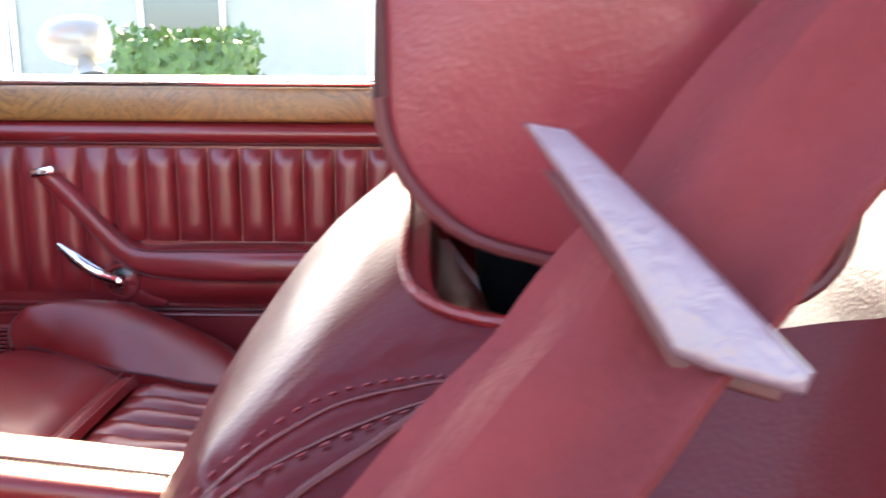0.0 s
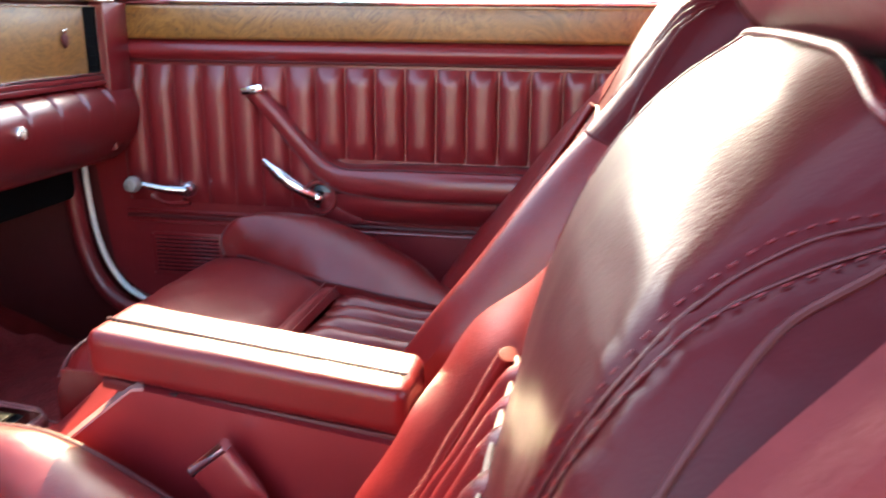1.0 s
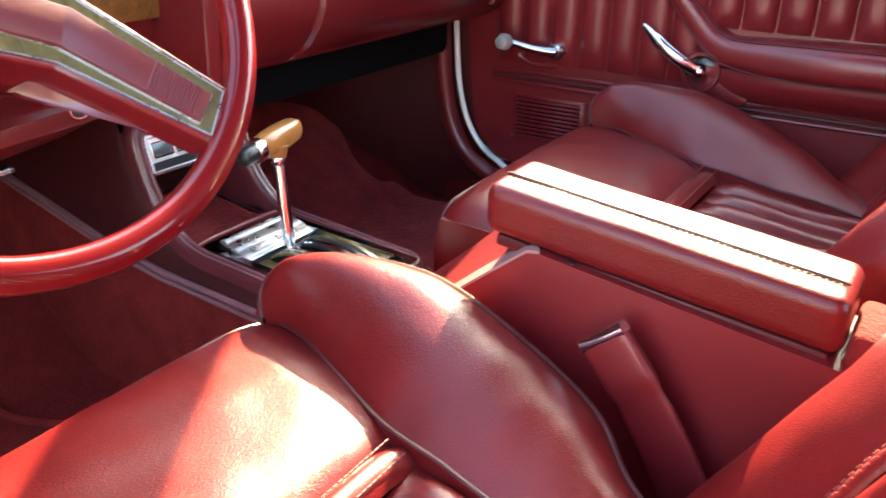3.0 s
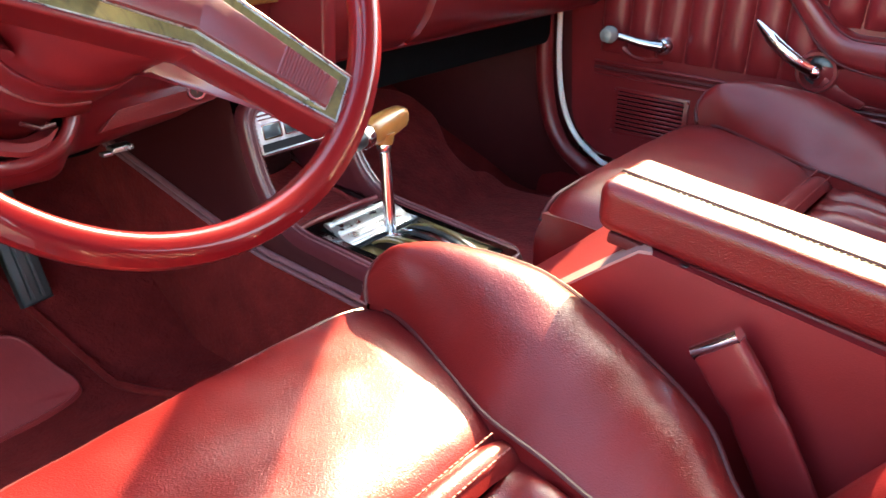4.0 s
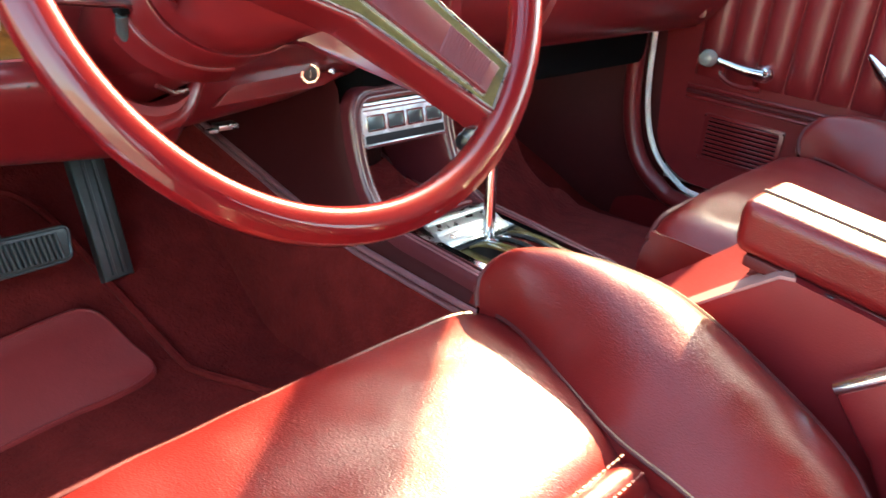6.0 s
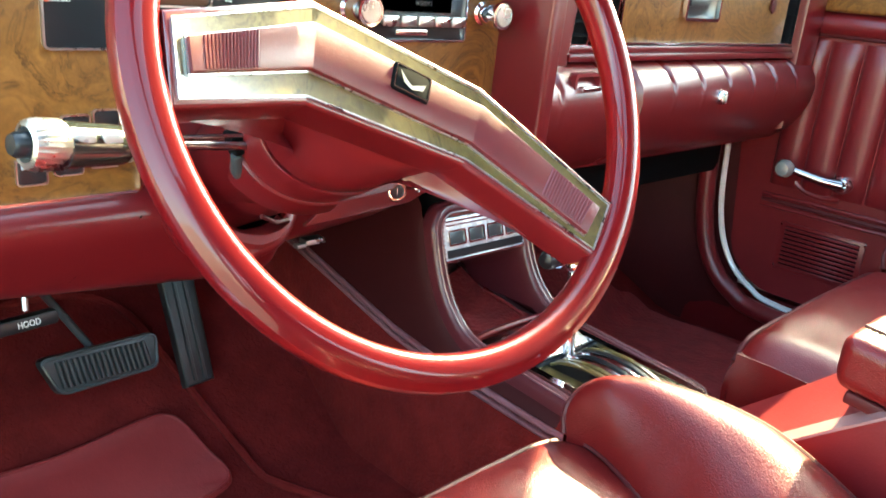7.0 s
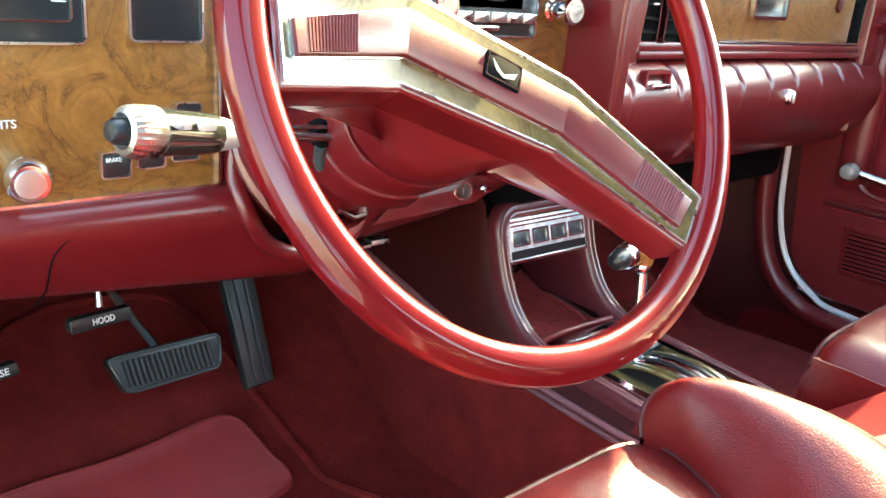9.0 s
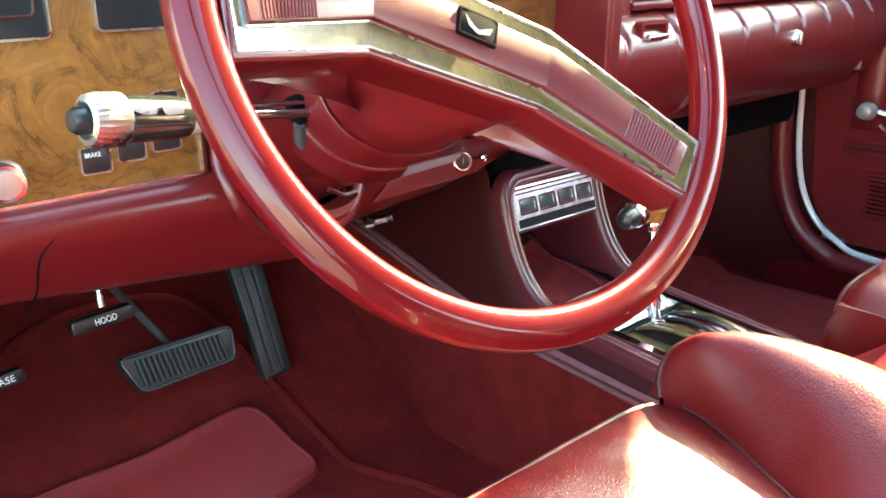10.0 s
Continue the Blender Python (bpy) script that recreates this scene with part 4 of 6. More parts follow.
for dx, r, up in ((0.0045, 0.027, 0.0088), (0.0125, 0.021, 0.0085)):
    part("surround_welt", tube([on_ridge(CXM + u, v, up) for u, v in long_loop(0.180 - 2 * dx, RIDGE_LEN - 2 * dx, r, mid)], 0.0011, 6, closed=True), BEAD, surround)
bm = None
for u, v in long_loop(0.180 - 0.034, RIDGE_LEN - 0.034, 0.017, mid, 6, 62):
    p, q = on_ridge(CXM + u, v, 0.0068), on_ridge(CXM + u, v + 0.003, 0.0068)
    c1 = tube([p, q], 0.0006, 4)
    bm = c1 if bm is None else join(bm, c1)
tagged(part("stitching", bm, THREAD, surround, "pale red stitching"), kind="stuff")


def side_z(y):
    return float(np.interp(y, [0.6, 0.84, 1.0, 1.085, 1.22, 1.5], [0.640, 0.646, 0.656, 0.668, 0.702, 0.77]))


edge_line = [on_ridge(CXM - 0.090, RIDGE_LEN * k / 40, -0.010) for k in range(41)]
edge_line = [Vector((0.695, 0.66, 0.655))] + edge_line + [Vector((0.695, 1.08, 0.85)), Vector((0.695, 1.30, 0.86)), Vector((0.695, 1.5, 0.86))]
for sign in (-1, 1):
    def across(x):
        return CXM + sign * (CXM - x)
    rows = []
    for b in [k / 6 for k in range(7)]:
        rows.append([Vector((across(p.x - 0.010 * b ** 0.7), p.y, p.z * (1 - b) + min(p.z - 0.006, side_z(p.y)) * b)) for p in edge_line])
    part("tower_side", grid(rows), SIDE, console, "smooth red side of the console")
    rows = []
    for b in [k / 6 for k in range(7)]:
        rows.append([Vector((across(0.686 - 0.022 * b), p.y, min(p.z - 0.006, side_z(p.y)) * (1 - b) + 0.45 * b)) for p in edge_line])
    part("lower_side", grid(rows), CARPET, console, "carpeted lower side")
    for dz, rad in ((0.0, 0.0042), (-0.010, 0.0035)):
        part("side_moulding", tube([(across(0.683), y, side_z(y) + dz) for y in np.linspace(0.62, 1.45, 40)], rad, 8), BEAD, console, "raised beading along the side")
# rear bin: a flat side panel, and a slope in front of the lid that leans to the driver
near = [(-0.05, 0.46), (-0.05, 0.715), (0.26, 0.757), (0.52, 0.790), (0.533, 0.788), (0.575, 0.754), (0.62, 0.716), (0.66, 0.684), (0.68, 0.46)]
far = [(-0.05, 0.46), (-0.05, 0.715), (0.26, 0.757), (0.58, 0.796), (0.605, 0.770), (0.650, 0.727), (0.70, 0.682), (0.735, 0.668), (0.74, 0.46)]
rows = []
for b in [k / 8 for k in range(9)]:
    rows.append([Vector((0.720 + 0.105 * b, p[0] + (q[0] - p[0]) * b, p[1] + (q[1] - p[1]) * b)) for p, q in zip(near, far)])
part("rear_bin", grid(rows, cap=True), VINYL, console, "flat red side panel under the armrest")
strip_rows = []
for b in (0.0, 0.06, 0.12, 0.17):
    strip_rows.append([Vector((0.7195 + 0.105 * b, p[0] + (q[0] - p[0]) * b, p[1] + (q[1] - p[1]) * b + 0.0035)) for p, q in zip(near[3:8], far[3:8])])
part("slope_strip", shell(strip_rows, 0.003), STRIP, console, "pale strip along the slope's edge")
rows = [[Vector((x, y, z)) for x in (0.697, 0.72, 0.78, 0.84, 0.872)] for y, z in ((0.60, 0.640), (0.66, 0.650), (0.70, 0.655), (0.75, 0.655))]
part("rear_shelf", shell(rows, 0.006), VINYL, console)
# open pocket in the tower
floor_pts = [(0.972, 0.670), (0.99, 0.664), (1.03, 0.664), (1.09, 0.668), (1.14, 0.69)]
part("pocket_floor", shell([[Vector((x, y, z + 0.010 * abs((x - CXM) / 0.072) ** 4)) for x in np.linspace(0.713, 0.857, 9)] for y, z in floor_pts], 0.004), MAT, console)
part("pocket_lip", tube(spline([(0.714, 0.976, 0.684), (0.75, 0.984, 0.682), (0.785, 0.986, 0.681), (0.82, 0.984, 0.682), (0.856, 0.976, 0.684)], 5), 0.0055, 10), VINYL, console)
part("pocket_rim", tube(spline([(0.722, 1.005, 0.672), (0.735, 0.996, 0.673), (0.785, 0.992, 0.673), (0.835, 1.0, 0.673), (0.850, 1.03, 0.676), (0.853, 1.09, 0.682)], 6), 0.003, 8), MAT, console)
part("pocket_back", box((CXM, 1.155, 0.76), (0.15, 0.01, 0.19)), SHADE_CARPET, console)
for x in (0.7115, 0.8585):
    rows = [[on_ridge(x, RIDGE_LEN * e, -0.004) + Vector((0, dy, 0)) for e in [0.58 + 0.36 * k / 14 for k in range(15)]] for dy in (0.0, 0.04, 0.08, 0.13)]
    part("pocket_side", shell(rows, 0.003, (1 if x > CXM else -1, 0, 0)), PLUM, console)
# bezel with its four switches
bz = facing((CXM, 1.041, 0.792), (1, 0.0, -0.01), (0, 0.30, 1))
bezel = part("switch_bezel", prism(rounded(0.146, 0.052, 0.004, 3), bz @ Matrix.Translation((0, 0, -0.006)), 0.008, 0.0018), BEZEL, console, "silver bezel with four window switches, sky reflection put into its colour")
for v, h in ((0.0215, 0.0022), (0.0165, 0.0016)):
    part("bezel_bead", prism(rounded(0.138, h, 0.0005, 2, 0, v), bz @ Matrix.Translation((0, 0, 0.002)), 0.0014), CHROME, bezel)
part("bezel_band", prism(rounded(0.140, 0.010, 0.001, 2, 0, -0.0185), bz @ Matrix.Translation((0, 0, 0.0022)), 0.0008), BLACK, bezel)
part("bezel_foot", prism(rounded(0.144, 0.003, 0.001, 2, 0, -0.0268), bz @ Matrix.Translation((0, 0, -0.002)), 0.006), CHROME, bezel)
for k in range(4):
    u = -0.0515 + 0.0343 * k
    sw = part("switch", ring_frame(rounded(0.0305, 0.0195, 0.002, 2, u, 0.001), rounded(0.0265, 0.0155, 0.0015, 2, u, 0.001), bz @ Matrix.Translation((0, 0, 0.002)), 0.0025), CHROME, bezel)
    part("switch_rocker", prism(rounded(0.0263, 0.0153, 0.001, 2, u, 0.001), bz @ Matrix.Translation((0, 0, 0.001)), 0.0024, 0.0006), SWITCH, sw, "slate grey rocker")
# shift plate: chrome frame, stepped front, quadrant ribs
pl = facing((CXM, 0.855, 0.674), (1, 0, 0), (0, 1, 0.05))
plate = part("shift_plate", ring_frame(rounded(0.140, 0.226, 0.006, 3), rounded(0.118, 0.196, 0.004, 3), pl, 0.008), CHROME, console, "chrome frame of the gear selector")
part("plate_base", box((CXM, 0.855, 0.670), (0.13, 0.22, 0.006), 0, 1, Matrix.Rotation(radians(2.9), 4, "X")), BLACK, plate)
part("front_step", prism([(-0.058, 0.045), (0.058, 0.045), (0.058, 0.094), (-0.058, 0.094)], pl @ Matrix.Translation((0, 0.045, 0.001)) @ Matrix.Rotation(radians(17), 4, "X") @ Matrix.Translation((0, -0.045, 0)), 0.004, 0.001), BRUSHED, plate, "bright ribbed front step")
for v in (0.050, 0.066, 0.084):
    part("step_bar", box(pl @ Vector((0, v, 0.0055 + 0.30 * (v - 0.045))), (0.114, 0.007, 0.003), 0.001, 2, Matrix.Rotation(radians(24), 4, "X")), SILVER, plate)
part("index_lens", box(pl @ Vector((-0.005, 0.040, 0.003)), (0.10, 0.006, 0.004), 0.001), GLASS_DARK, plate)
part("wood_inlay", box(pl @ Vector((0.046, -0.02, 0.002)), (0.024, 0.12, 0.004), 0.001), WOODGRAIN, plate, "wood grain inlay")
part("wood_inlay", box(pl @ Vector((-0.046, -0.02, 0.002)), (0.024, 0.12, 0.004), 0.001), WOODGRAIN, plate, "wood grain inlay")
for k in range(7):
    u = -0.031 + 0.0105 * k
    pts = [pl @ Vector((u + 0.010 * (j / 12 - 0.5), -0.098 + 0.134 * j / 12, 0.001 + 0.019 * math.sin(math.pi * j / 12) ** 0.7)) for j in range(13)]
    part("slat", tube(pts, 0.0043, 8, flat=0.6), CHROME if k in (2, 4) else BLACK if k in (3, 5) else WOODGRAIN, plate)

# armrest lid over the rear bin
arm = thing("console_armrest", "padded red leather armrest lid on the console, sunlit", "armrest", (0.77, 0.43, 0.77))
rows = []
LW, LH, LR = 0.092, 0.049, 0.012


def lid_ring(y, drop):
    zt = 0.844 + 0.108 * (y - 0.567)
    out = []
    for u, v in long_loop(LW - 2 * drop, LH - 2 * drop, max(0.003, LR - 0.5 * drop), 0.0, 5, 8):
        soft = 0.0010 * noise.noise(Vector((u * 40, y * 14, v * 30)))
        groove = -0.0022 * math.exp(-((u + 0.009) / 0.0022) ** 2) if v > 0.4 * LH else 0.0
        out.append(Vector((0.771 + u, y, zt - LH / 2 + v + soft + groove)))
    return out


for a in (0, 18, 36, 54, 72):
    rows.append(lid_ring(0.263 + 0.012 * (1 - math.cos(radians(a))), 0.012 * (1 - math.sin(radians(a)))))
for k in range(33):
    rows.append(lid_ring(0.2755 + 0.2955 * k / 32, 0.0))
for a in (72, 54, 36, 18, 0):
    rows.append(lid_ring(0.583 - 0.012 * (1 - math.cos(radians(a))), 0.012 * (1 - math.sin(radians(a)))))
part("lid_pad", grid(rows, closed_u=True, cap=True), LEATHER, arm)
part("lid_welt", tube([(0.762, y, 0.844 + 0.108 * (y - 0.567) + 0.0004) for y in np.linspace(0.270, 0.577, 24)], 0.0017, 8), PIPING, arm, "dark seam along the lid")
bm = None
for t in range(56):
    y = 0.274 + 0.300 * t / 55
    b = box((0.7572, y, 0.8446 + 0.108 * (y - 0.567)), (0.0010, 0.0036, 0.0010))
    bm = b if bm is None else join(bm, b)
tagged(part("stitching", bm, SEAM, arm, "stitching beside the seam"), kind="stuff")
part("lid_base", box((0.772, 0.422, 0.7735), (0.084, 0.300, 0.012), 0.003, 2, Matrix.Rotation(radians(6.2), 4, "X")), PIPING, arm)
# added block that covers the sunlit bin top behind the lid
part("lid_gap_filler", box((0.771, 0.238, 0.757), (0.080, 0.050, 0.050), 0.008, 3, Matrix.Rotation(radians(6.2), 4, "X")), CARPET, arm)
part("lid_catch", box((0.727, 0.497, 0.785), (0.006, 0.016, 0.004), 0.001), BLACK, arm)

# gear selector
shift = thing("gear_selector", "chrome gear lever with a tan wooden T-grip", "gear lever", (0.787, 0.885, 0.675))
part("lever_shaft", tube([(0.787, 0.888, 0.672), (0.790, 0.897, 0.74), (0.792, 0.903, 0.79)], [0.0075, 0.0072, 0.0066], 14), CHROME, shift)
part("lever_collar", lathe((0.792, 0.903, 0.783), (0.02, 0.06, 1), [(0, 0.008), (0.003, 0.0095), (0.010, 0.0095), (0.013, 0.008)], 16), CHROME, shift)
gx = Vector((0.94, 0.12, 0.10)).normalized()
grip_a = Vector((0.762, 0.905, 0.809))
rows = []
for k in range(13):
    t = k / 12
    p = grip_a + gx * 0.077 * t
    r = 0.0125 + 0.0025 * math.sin(math.pi * t)
    if k in (0, 12):
        r *= 0.82
    side = Vector((0, 1, 0)) - gx * gx.y
    side.normalize()
    up = gx.cross(side)
    rows.append([p + side * r * 1.0 * math.copysign(abs(math.cos(q)) ** 0.75, math.cos(q)) + up * r * 1.05 * math.copysign(abs(math.sin(q)) ** 0.75, math.sin(q)) for q in [2 * math.pi * j / 20 for j in range(20)]])
part("grip", grid(rows, closed_u=True, cap=True), TAN, shift, "tan wooden T-grip")
part("grip_neck", lathe((0.793, 0.904, 0.792), (0.02, 0.06, 1), [(0, 0.010), (0.004, 0.0115), (0.014, 0.0135)], 16), TAN, shift)
part("grip_ring", lathe(grip_a + gx * 0.002, -gx, [(0, 0.0145), (0.004, 0.015), (0.010, 0.0145), (0.012, 0.011)], 20), CHROME, shift)
part("grip_button", lathe(grip_a - gx * 0.009, -gx, [(0, 0.011), (0.012, 0.0115), (0.020, 0.009), (0.023, 0.002)], 18), BLACK, shift, "black release button")

# seat buckle standing beside the console
buckle = thing("seat_buckle", "red seat belt buckle sleeve with a chrome end", "buckle", (0.69, 0.36, 0.6))
bpth = spline([(0.684, 0.322, 0.545), (0.686, 0.349, 0.61), (0.689, 0.389, 0.676), (0.691, 0.416, 0.712), (0.693, 0.440, 0.740)], 6)
rows = []
for i, p in enumerate(bpth):
    t = (bpth[min(i + 1, len(bpth) - 1)] - bpth[max(i - 1, 0)]).normalized()
    s = Vector((-1, 0, 0)).cross(t).normalized()
    n2 = Vector((-1, 0, 0))
    k = i / (len(bpth) - 1)
    w = 0.0245 - 0.0022 * math.exp(-((k - 0.62) / 0.05) ** 2)
    th = 0.0042 + 0.0035 * sm(0.62, 0.72, k)
    rows.append([p + s * w * math.copysign(abs(math.cos(q)) ** 0.4, math.cos(q)) + n2 * th * math.copysign(abs(math.sin(q)) ** 0.6, math.sin(q)) for q in [2 * math.pi * j / 24 for j in range(24)]])
part("sleeve", grid(rows, closed_u=True, cap=True), VINYL, buckle)
e0 = bpth[-1]
t = (bpth[-1] - bpth[-3]).normalized()
s = Vector((-1, 0, 0)).cross(t).normalized()
part("buckle_end", tube([e0 + t * 0.003 - s * 0.023, e0 + t * 0.003 + s * 0.023], 0.0075, 12, flat=1.0), CHROME, buckle, "chrome buckle mouth")
part("buckle_slot", box(e0 + t * 0.0085, (0.004, 0.034, 0.003), 0.001, 1, facing((0, 0, 0), (1, 0, 0), tuple(s)).to_3x3().to_4x4()), BLACK, buckle)

# ---- dashboard ----
dash = thing("dashboard", "red padded dashboard with burl wood panels", "dashboard", (0.75, 1.1, 0.9))
FY = 1.0


def slab(x0, x1, z0, z1, y, d, bevel=0.004):
    return box(((x0 + x1) / 2, y + d / 2, (z0 + z1) / 2), (x1 - x0, d, z1 - z0), bevel)


XZ = facing((0, 0, 0), (1, 0, 0), (0, 0, 1))  # outlines in x, z; depth towards the seats


def plate_xz(x0, x1, z0, z1, y, d, r=0.004, bevel=0.001):
    return prism(rounded(x1 - x0, z1 - z0, r, 3, (x0 + x1) / 2, (z0 + z1) / 2), Matrix.Translation((0, y, 0)) @ XZ, d, bevel)


def frame_xz(x0, x1, z0, z1, y, w, d, r=0.005):
    return ring_frame(rounded(x1 - x0, z1 - z0, r, 3, (x0 + x1) / 2, (z0 + z1) / 2), rounded(x1 - x0 - 2 * w, z1 - z0 - 2 * w, max(0.001, r - w), 3, (x0 + x1) / 2, (z0 + z1) / 2), Matrix.Translation((0, y, 0)) @ XZ, d)


# top pad along the whole width
rows = []
for x in np.linspace(0.0, 1.47, 30):
    end = 1 - 0.35 * sm(1.43, 1.47, x)
    prof = [(1.04, 1.15), (0.965, 1.155), (0.945, 1.165), (0.938, 1.18), (0.945, 1.197), (0.975, 1.207), (1.05, 1.212), (1.2, 1.205), (1.32, 1.17)]
    rows.append([Vector((x, y, 1.15 + (z - 1.15) * end)) for y, z in prof])
part("top_pad", grid(rows), VINYL, dash)
part("pad_bright_edge", tube([(0.80, 0.945, 1.158), (1.42, 0.945, 1.158)], 0.004, 8), CHROME, dash, "bright strip under the pad")
part("backing", slab(0.0, 1.46, 0.90, 1.16, 1.012, 0.06), PLASTIC, dash)
# driver's wood panel with its gauges
lp = part("driver_panel", plate_xz(0.04, 0.3155, 0.915, 1.155, 1.004, 0.006), WOOD, dash, "burl wood instrument panel")
part("panel_edge", frame_xz(0.039, 0.317, 0.914, 1.157, 1.003, 0.0022, 0.0075), CHROME, lp)


def window_xz(x0, x1, z0, z1, parent, y=FY - 0.002):
    g = part("gauge", plate_xz(x0, x1, z0, z1, y, 0.002), GLASS_DARK, parent, "dark square gauge window")
    part("gauge_frame", frame_xz(x0 - 0.0015, x1 + 0.0015, z0 - 0.0015, z1 + 0.0015, y, 0.0016, 0.0035), BRUSHED, g)
    return g


def tag_m(x, z, y=FY - 0.0045):
    return Matrix.Translation((x, y, z)) @ XZ


g1 = window_xz(0.13, 0.217, 1.024, 1.14, lp)
part("gauge_inset", frame_xz(0.137, 0.210, 1.037, 1.135, FY - 0.004, 0.0012, 0.001), CHROME, g1)
for k in range(7):
    part("tick", plate_xz(0.197, 0.206, 1.05 + 0.011 * k, 1.0508 + 0.011 * k, FY - 0.004, 0.0006, 0.0003, 0), LETTER, g1)
g2 = window_xz(0.249, 0.3015, 1.026, 1.14, lp)
words("FUEL", 0.006, tag_m(0.2535, 1.0785), LETTER, g2, width=0.0115)
words("F", 0.009, tag_m(0.2648, 1.0775), LETTER, g2)
for k in range(4):
    part("tick", box((0.2498 + 0.0047 * k, FY - 0.0047, 1.0705), (0.0007, 0.0006, 0.0065), 0, 1, Matrix.Rotation(radians(-18 + 12 * k), 4, "Y")), LETTER, g2)
words("UNLEADED", 0.0052, tag_m(0.2562, 1.0645), LETTER, g2, width=0.0145)
words("GASOLINE ONLY", 0.0052, tag_m(0.2585, 1.0596), LETTER, g2, width=0.019)
part("tick", plate_xz(0.2500, 0.2530, 1.0575, 1.0612, FY - 0.0043, 0.0008, 0.0008, 0), ORANGE, g2)
for x0, x1, z0, z1, txt in ((0.2245, 0.2445, 0.929, 0.947, "BRAKE"), (0.2505, 0.2705, 0.934, 0.952, ""), (0.277, 0.298, 0.9375, 0.9555, "BELTS"), (0.2575, 0.277, 0.964, 0.977, ""), (0.281, 0.300, 0.967, 0.980, "")):
    wl = part("warning_lamp", plate_xz(x0, x1, z0, z1, FY - 0.002, 0.002), BLACK, lp, "black warning lamp window")
    part("lamp_frame", frame_xz(x0 - 0.001, x1 + 0.001, z0 - 0.001, z1 + 0.001, FY - 0.002, 0.001, 0.0026, 0.003), BRUSHED, wl)
    if txt:
        words(txt, 0.0045, tag_m((x0 + x1) / 2 - 0.002, z1 - 0.005), LETTER, wl, width=0.011)
words("LIGHTS", 0.008, tag_m(0.158, 0.971, FY - 0.003), LETTER, lp, width=0.024)
hk = part("light_knob", lathe((0.17, 0.998, 0.944), (-0.12, -1, -0.1), [(0, 0.007), (0.022, 0.008), (0.024, 0.014), (0.036, 0.0145), (0.040, 0.012), (0.0405, 0.001)], 24), CHROME, lp, "chrome headlamp knob")
part("knob_face", lathe((0.1650, 0.9575, 0.9398), (-0.12, -1, -0.1), [(0, 0.0095), (0.0012, 0.009), (0.0014, 0.0005)], 20), BRUSHED, hk)
# speedometer between the panels
sp = part("speedometer", plate_xz(0.311, 0.452, 1.0, 1.155, 1.006, 0.003), GLASS_DARK, dash, "dark speedometer with an odometer window")
part("speedo_frame", frame_xz(0.306, 0.457, 0.995, 1.16, 1.006, 0.005, 0.008), PLASTIC, sp)
part("odometer", plate_xz(0.333, 0.379, 1.058, 1.083, 1.002, 0.001), DIAL, sp, "brown odometer window")
part("odometer_frame", frame_xz(0.331, 0.381, 1.056, 1.085, 1.0015, 0.0015, 0.002), BRUSHED, sp)
for k in range(19):
    a = radians(-20 + 220 * k / 18)
    long = 0.010 if k % 2 == 0 else 0.006
    part("tick", box((0.357 - 0.040 * math.cos(a), 1.0018, 1.068 + 0.040 * math.sin(a)), (long, 0.0008, 0.001), 0, 1, Matrix.Rotation(a, 4, "Y")), LETTER, sp)
words("80", 0.008, tag_m(0.4, 1.088, 1.001), LETTER, sp)
part("bright_post", slab(0.458, 0.463, 0.99, 1.155, 0.998, 0.012, 0.001), CHROME, dash)
part("red_post", slab(0.4635, 0.468, 0.99, 1.155, 0.996, 0.012, 0.001), PLASTIC, dash)
# middle wood panel with the radio
mp = part("centre_panel", plate_xz(0.468, 0.742, 0.955, 1.155, 1.004, 0.006), WOOD, dash, "burl wood centre panel")
radio = part("radio", plate_xz(0.5305, 0.6655, 1.034, 1.125, 0.998, 0.004), BLACK, mp, "black and chrome car radio with push buttons")
part("radio_frame", frame_xz(0.529, 0.667, 1.0325, 1.1265, 0.998, 0.002, 0.006), CHROME, radio)
part("radio_dial", plate_xz(0.541, 0.648, 1.076, 1.112, 0.994, 0.003), BRUSHED, radio, "silvery tuning dial")
part("dial_band", plate_xz(0.548, 0.642, 1.0655, 1.0725, 0.994, 0.0016), BRUSHED, radio)
words("STEREO", 0.006, tag_m(0.604, 1.069, 0.9915), BLACK, radio, width=0.022)
for k in range(5):
    part("radio_button", plate_xz(0.5475 + 0.0225 * k, 0.5675 + 0.0225 * k, 1.0475, 1.0575, 0.994, 0.010, 0.001, 0.001), BRUSHED, radio)
part("radio_slot", plate_xz(0.570, 0.612, 1.0385, 1.0445, 0.994, 0.003, 0.002), CHROME, radio)
for x in (0.5155, 0.690):
    k = part("radio_knob", lathe((x, 0.999, 1.062), (-0.1, -1, 0), [(0, 0.011), (0.008, 0.012), (0.010, 0.009), (0.018, 0.009), (0.020, 0.0145), (0.036, 0.0150), (0.040, 0.013), (0.0405, 0.001)], 26), CHROME, radio, "chrome radio knob")
    part("knob_face", lathe((x - 0.0040, 0.9588, 1.062), (-0.1, -1, 0), [(0, 0.0105), (0.001, 0.010), (0.0012, 0.0003)], 20), BRUSHED, k)
    part("knob_lever", box((x + 0.004, 0.985, 1.077), (0.003, 0.004, 0.010), 0.001), CHROME, k)
# leaning divider
part("divider_fin", prism([(0.720, 0.885), (0.741, 0.885), (0.752, 1.155), (0.728, 1.155)], Matrix.Translation((0, 1.02, 0)) @ XZ, 0.094, 0.006, 3), PLASTIC, dash)
part("divider", prism([(0.742, 0.90), (0.798, 0.90), (0.822, 1.155), (0.742, 1.155)], Matrix.Translation((0, 1.02, 0)) @ XZ, 0.062, 0.012, 3), PLASTIC, dash)
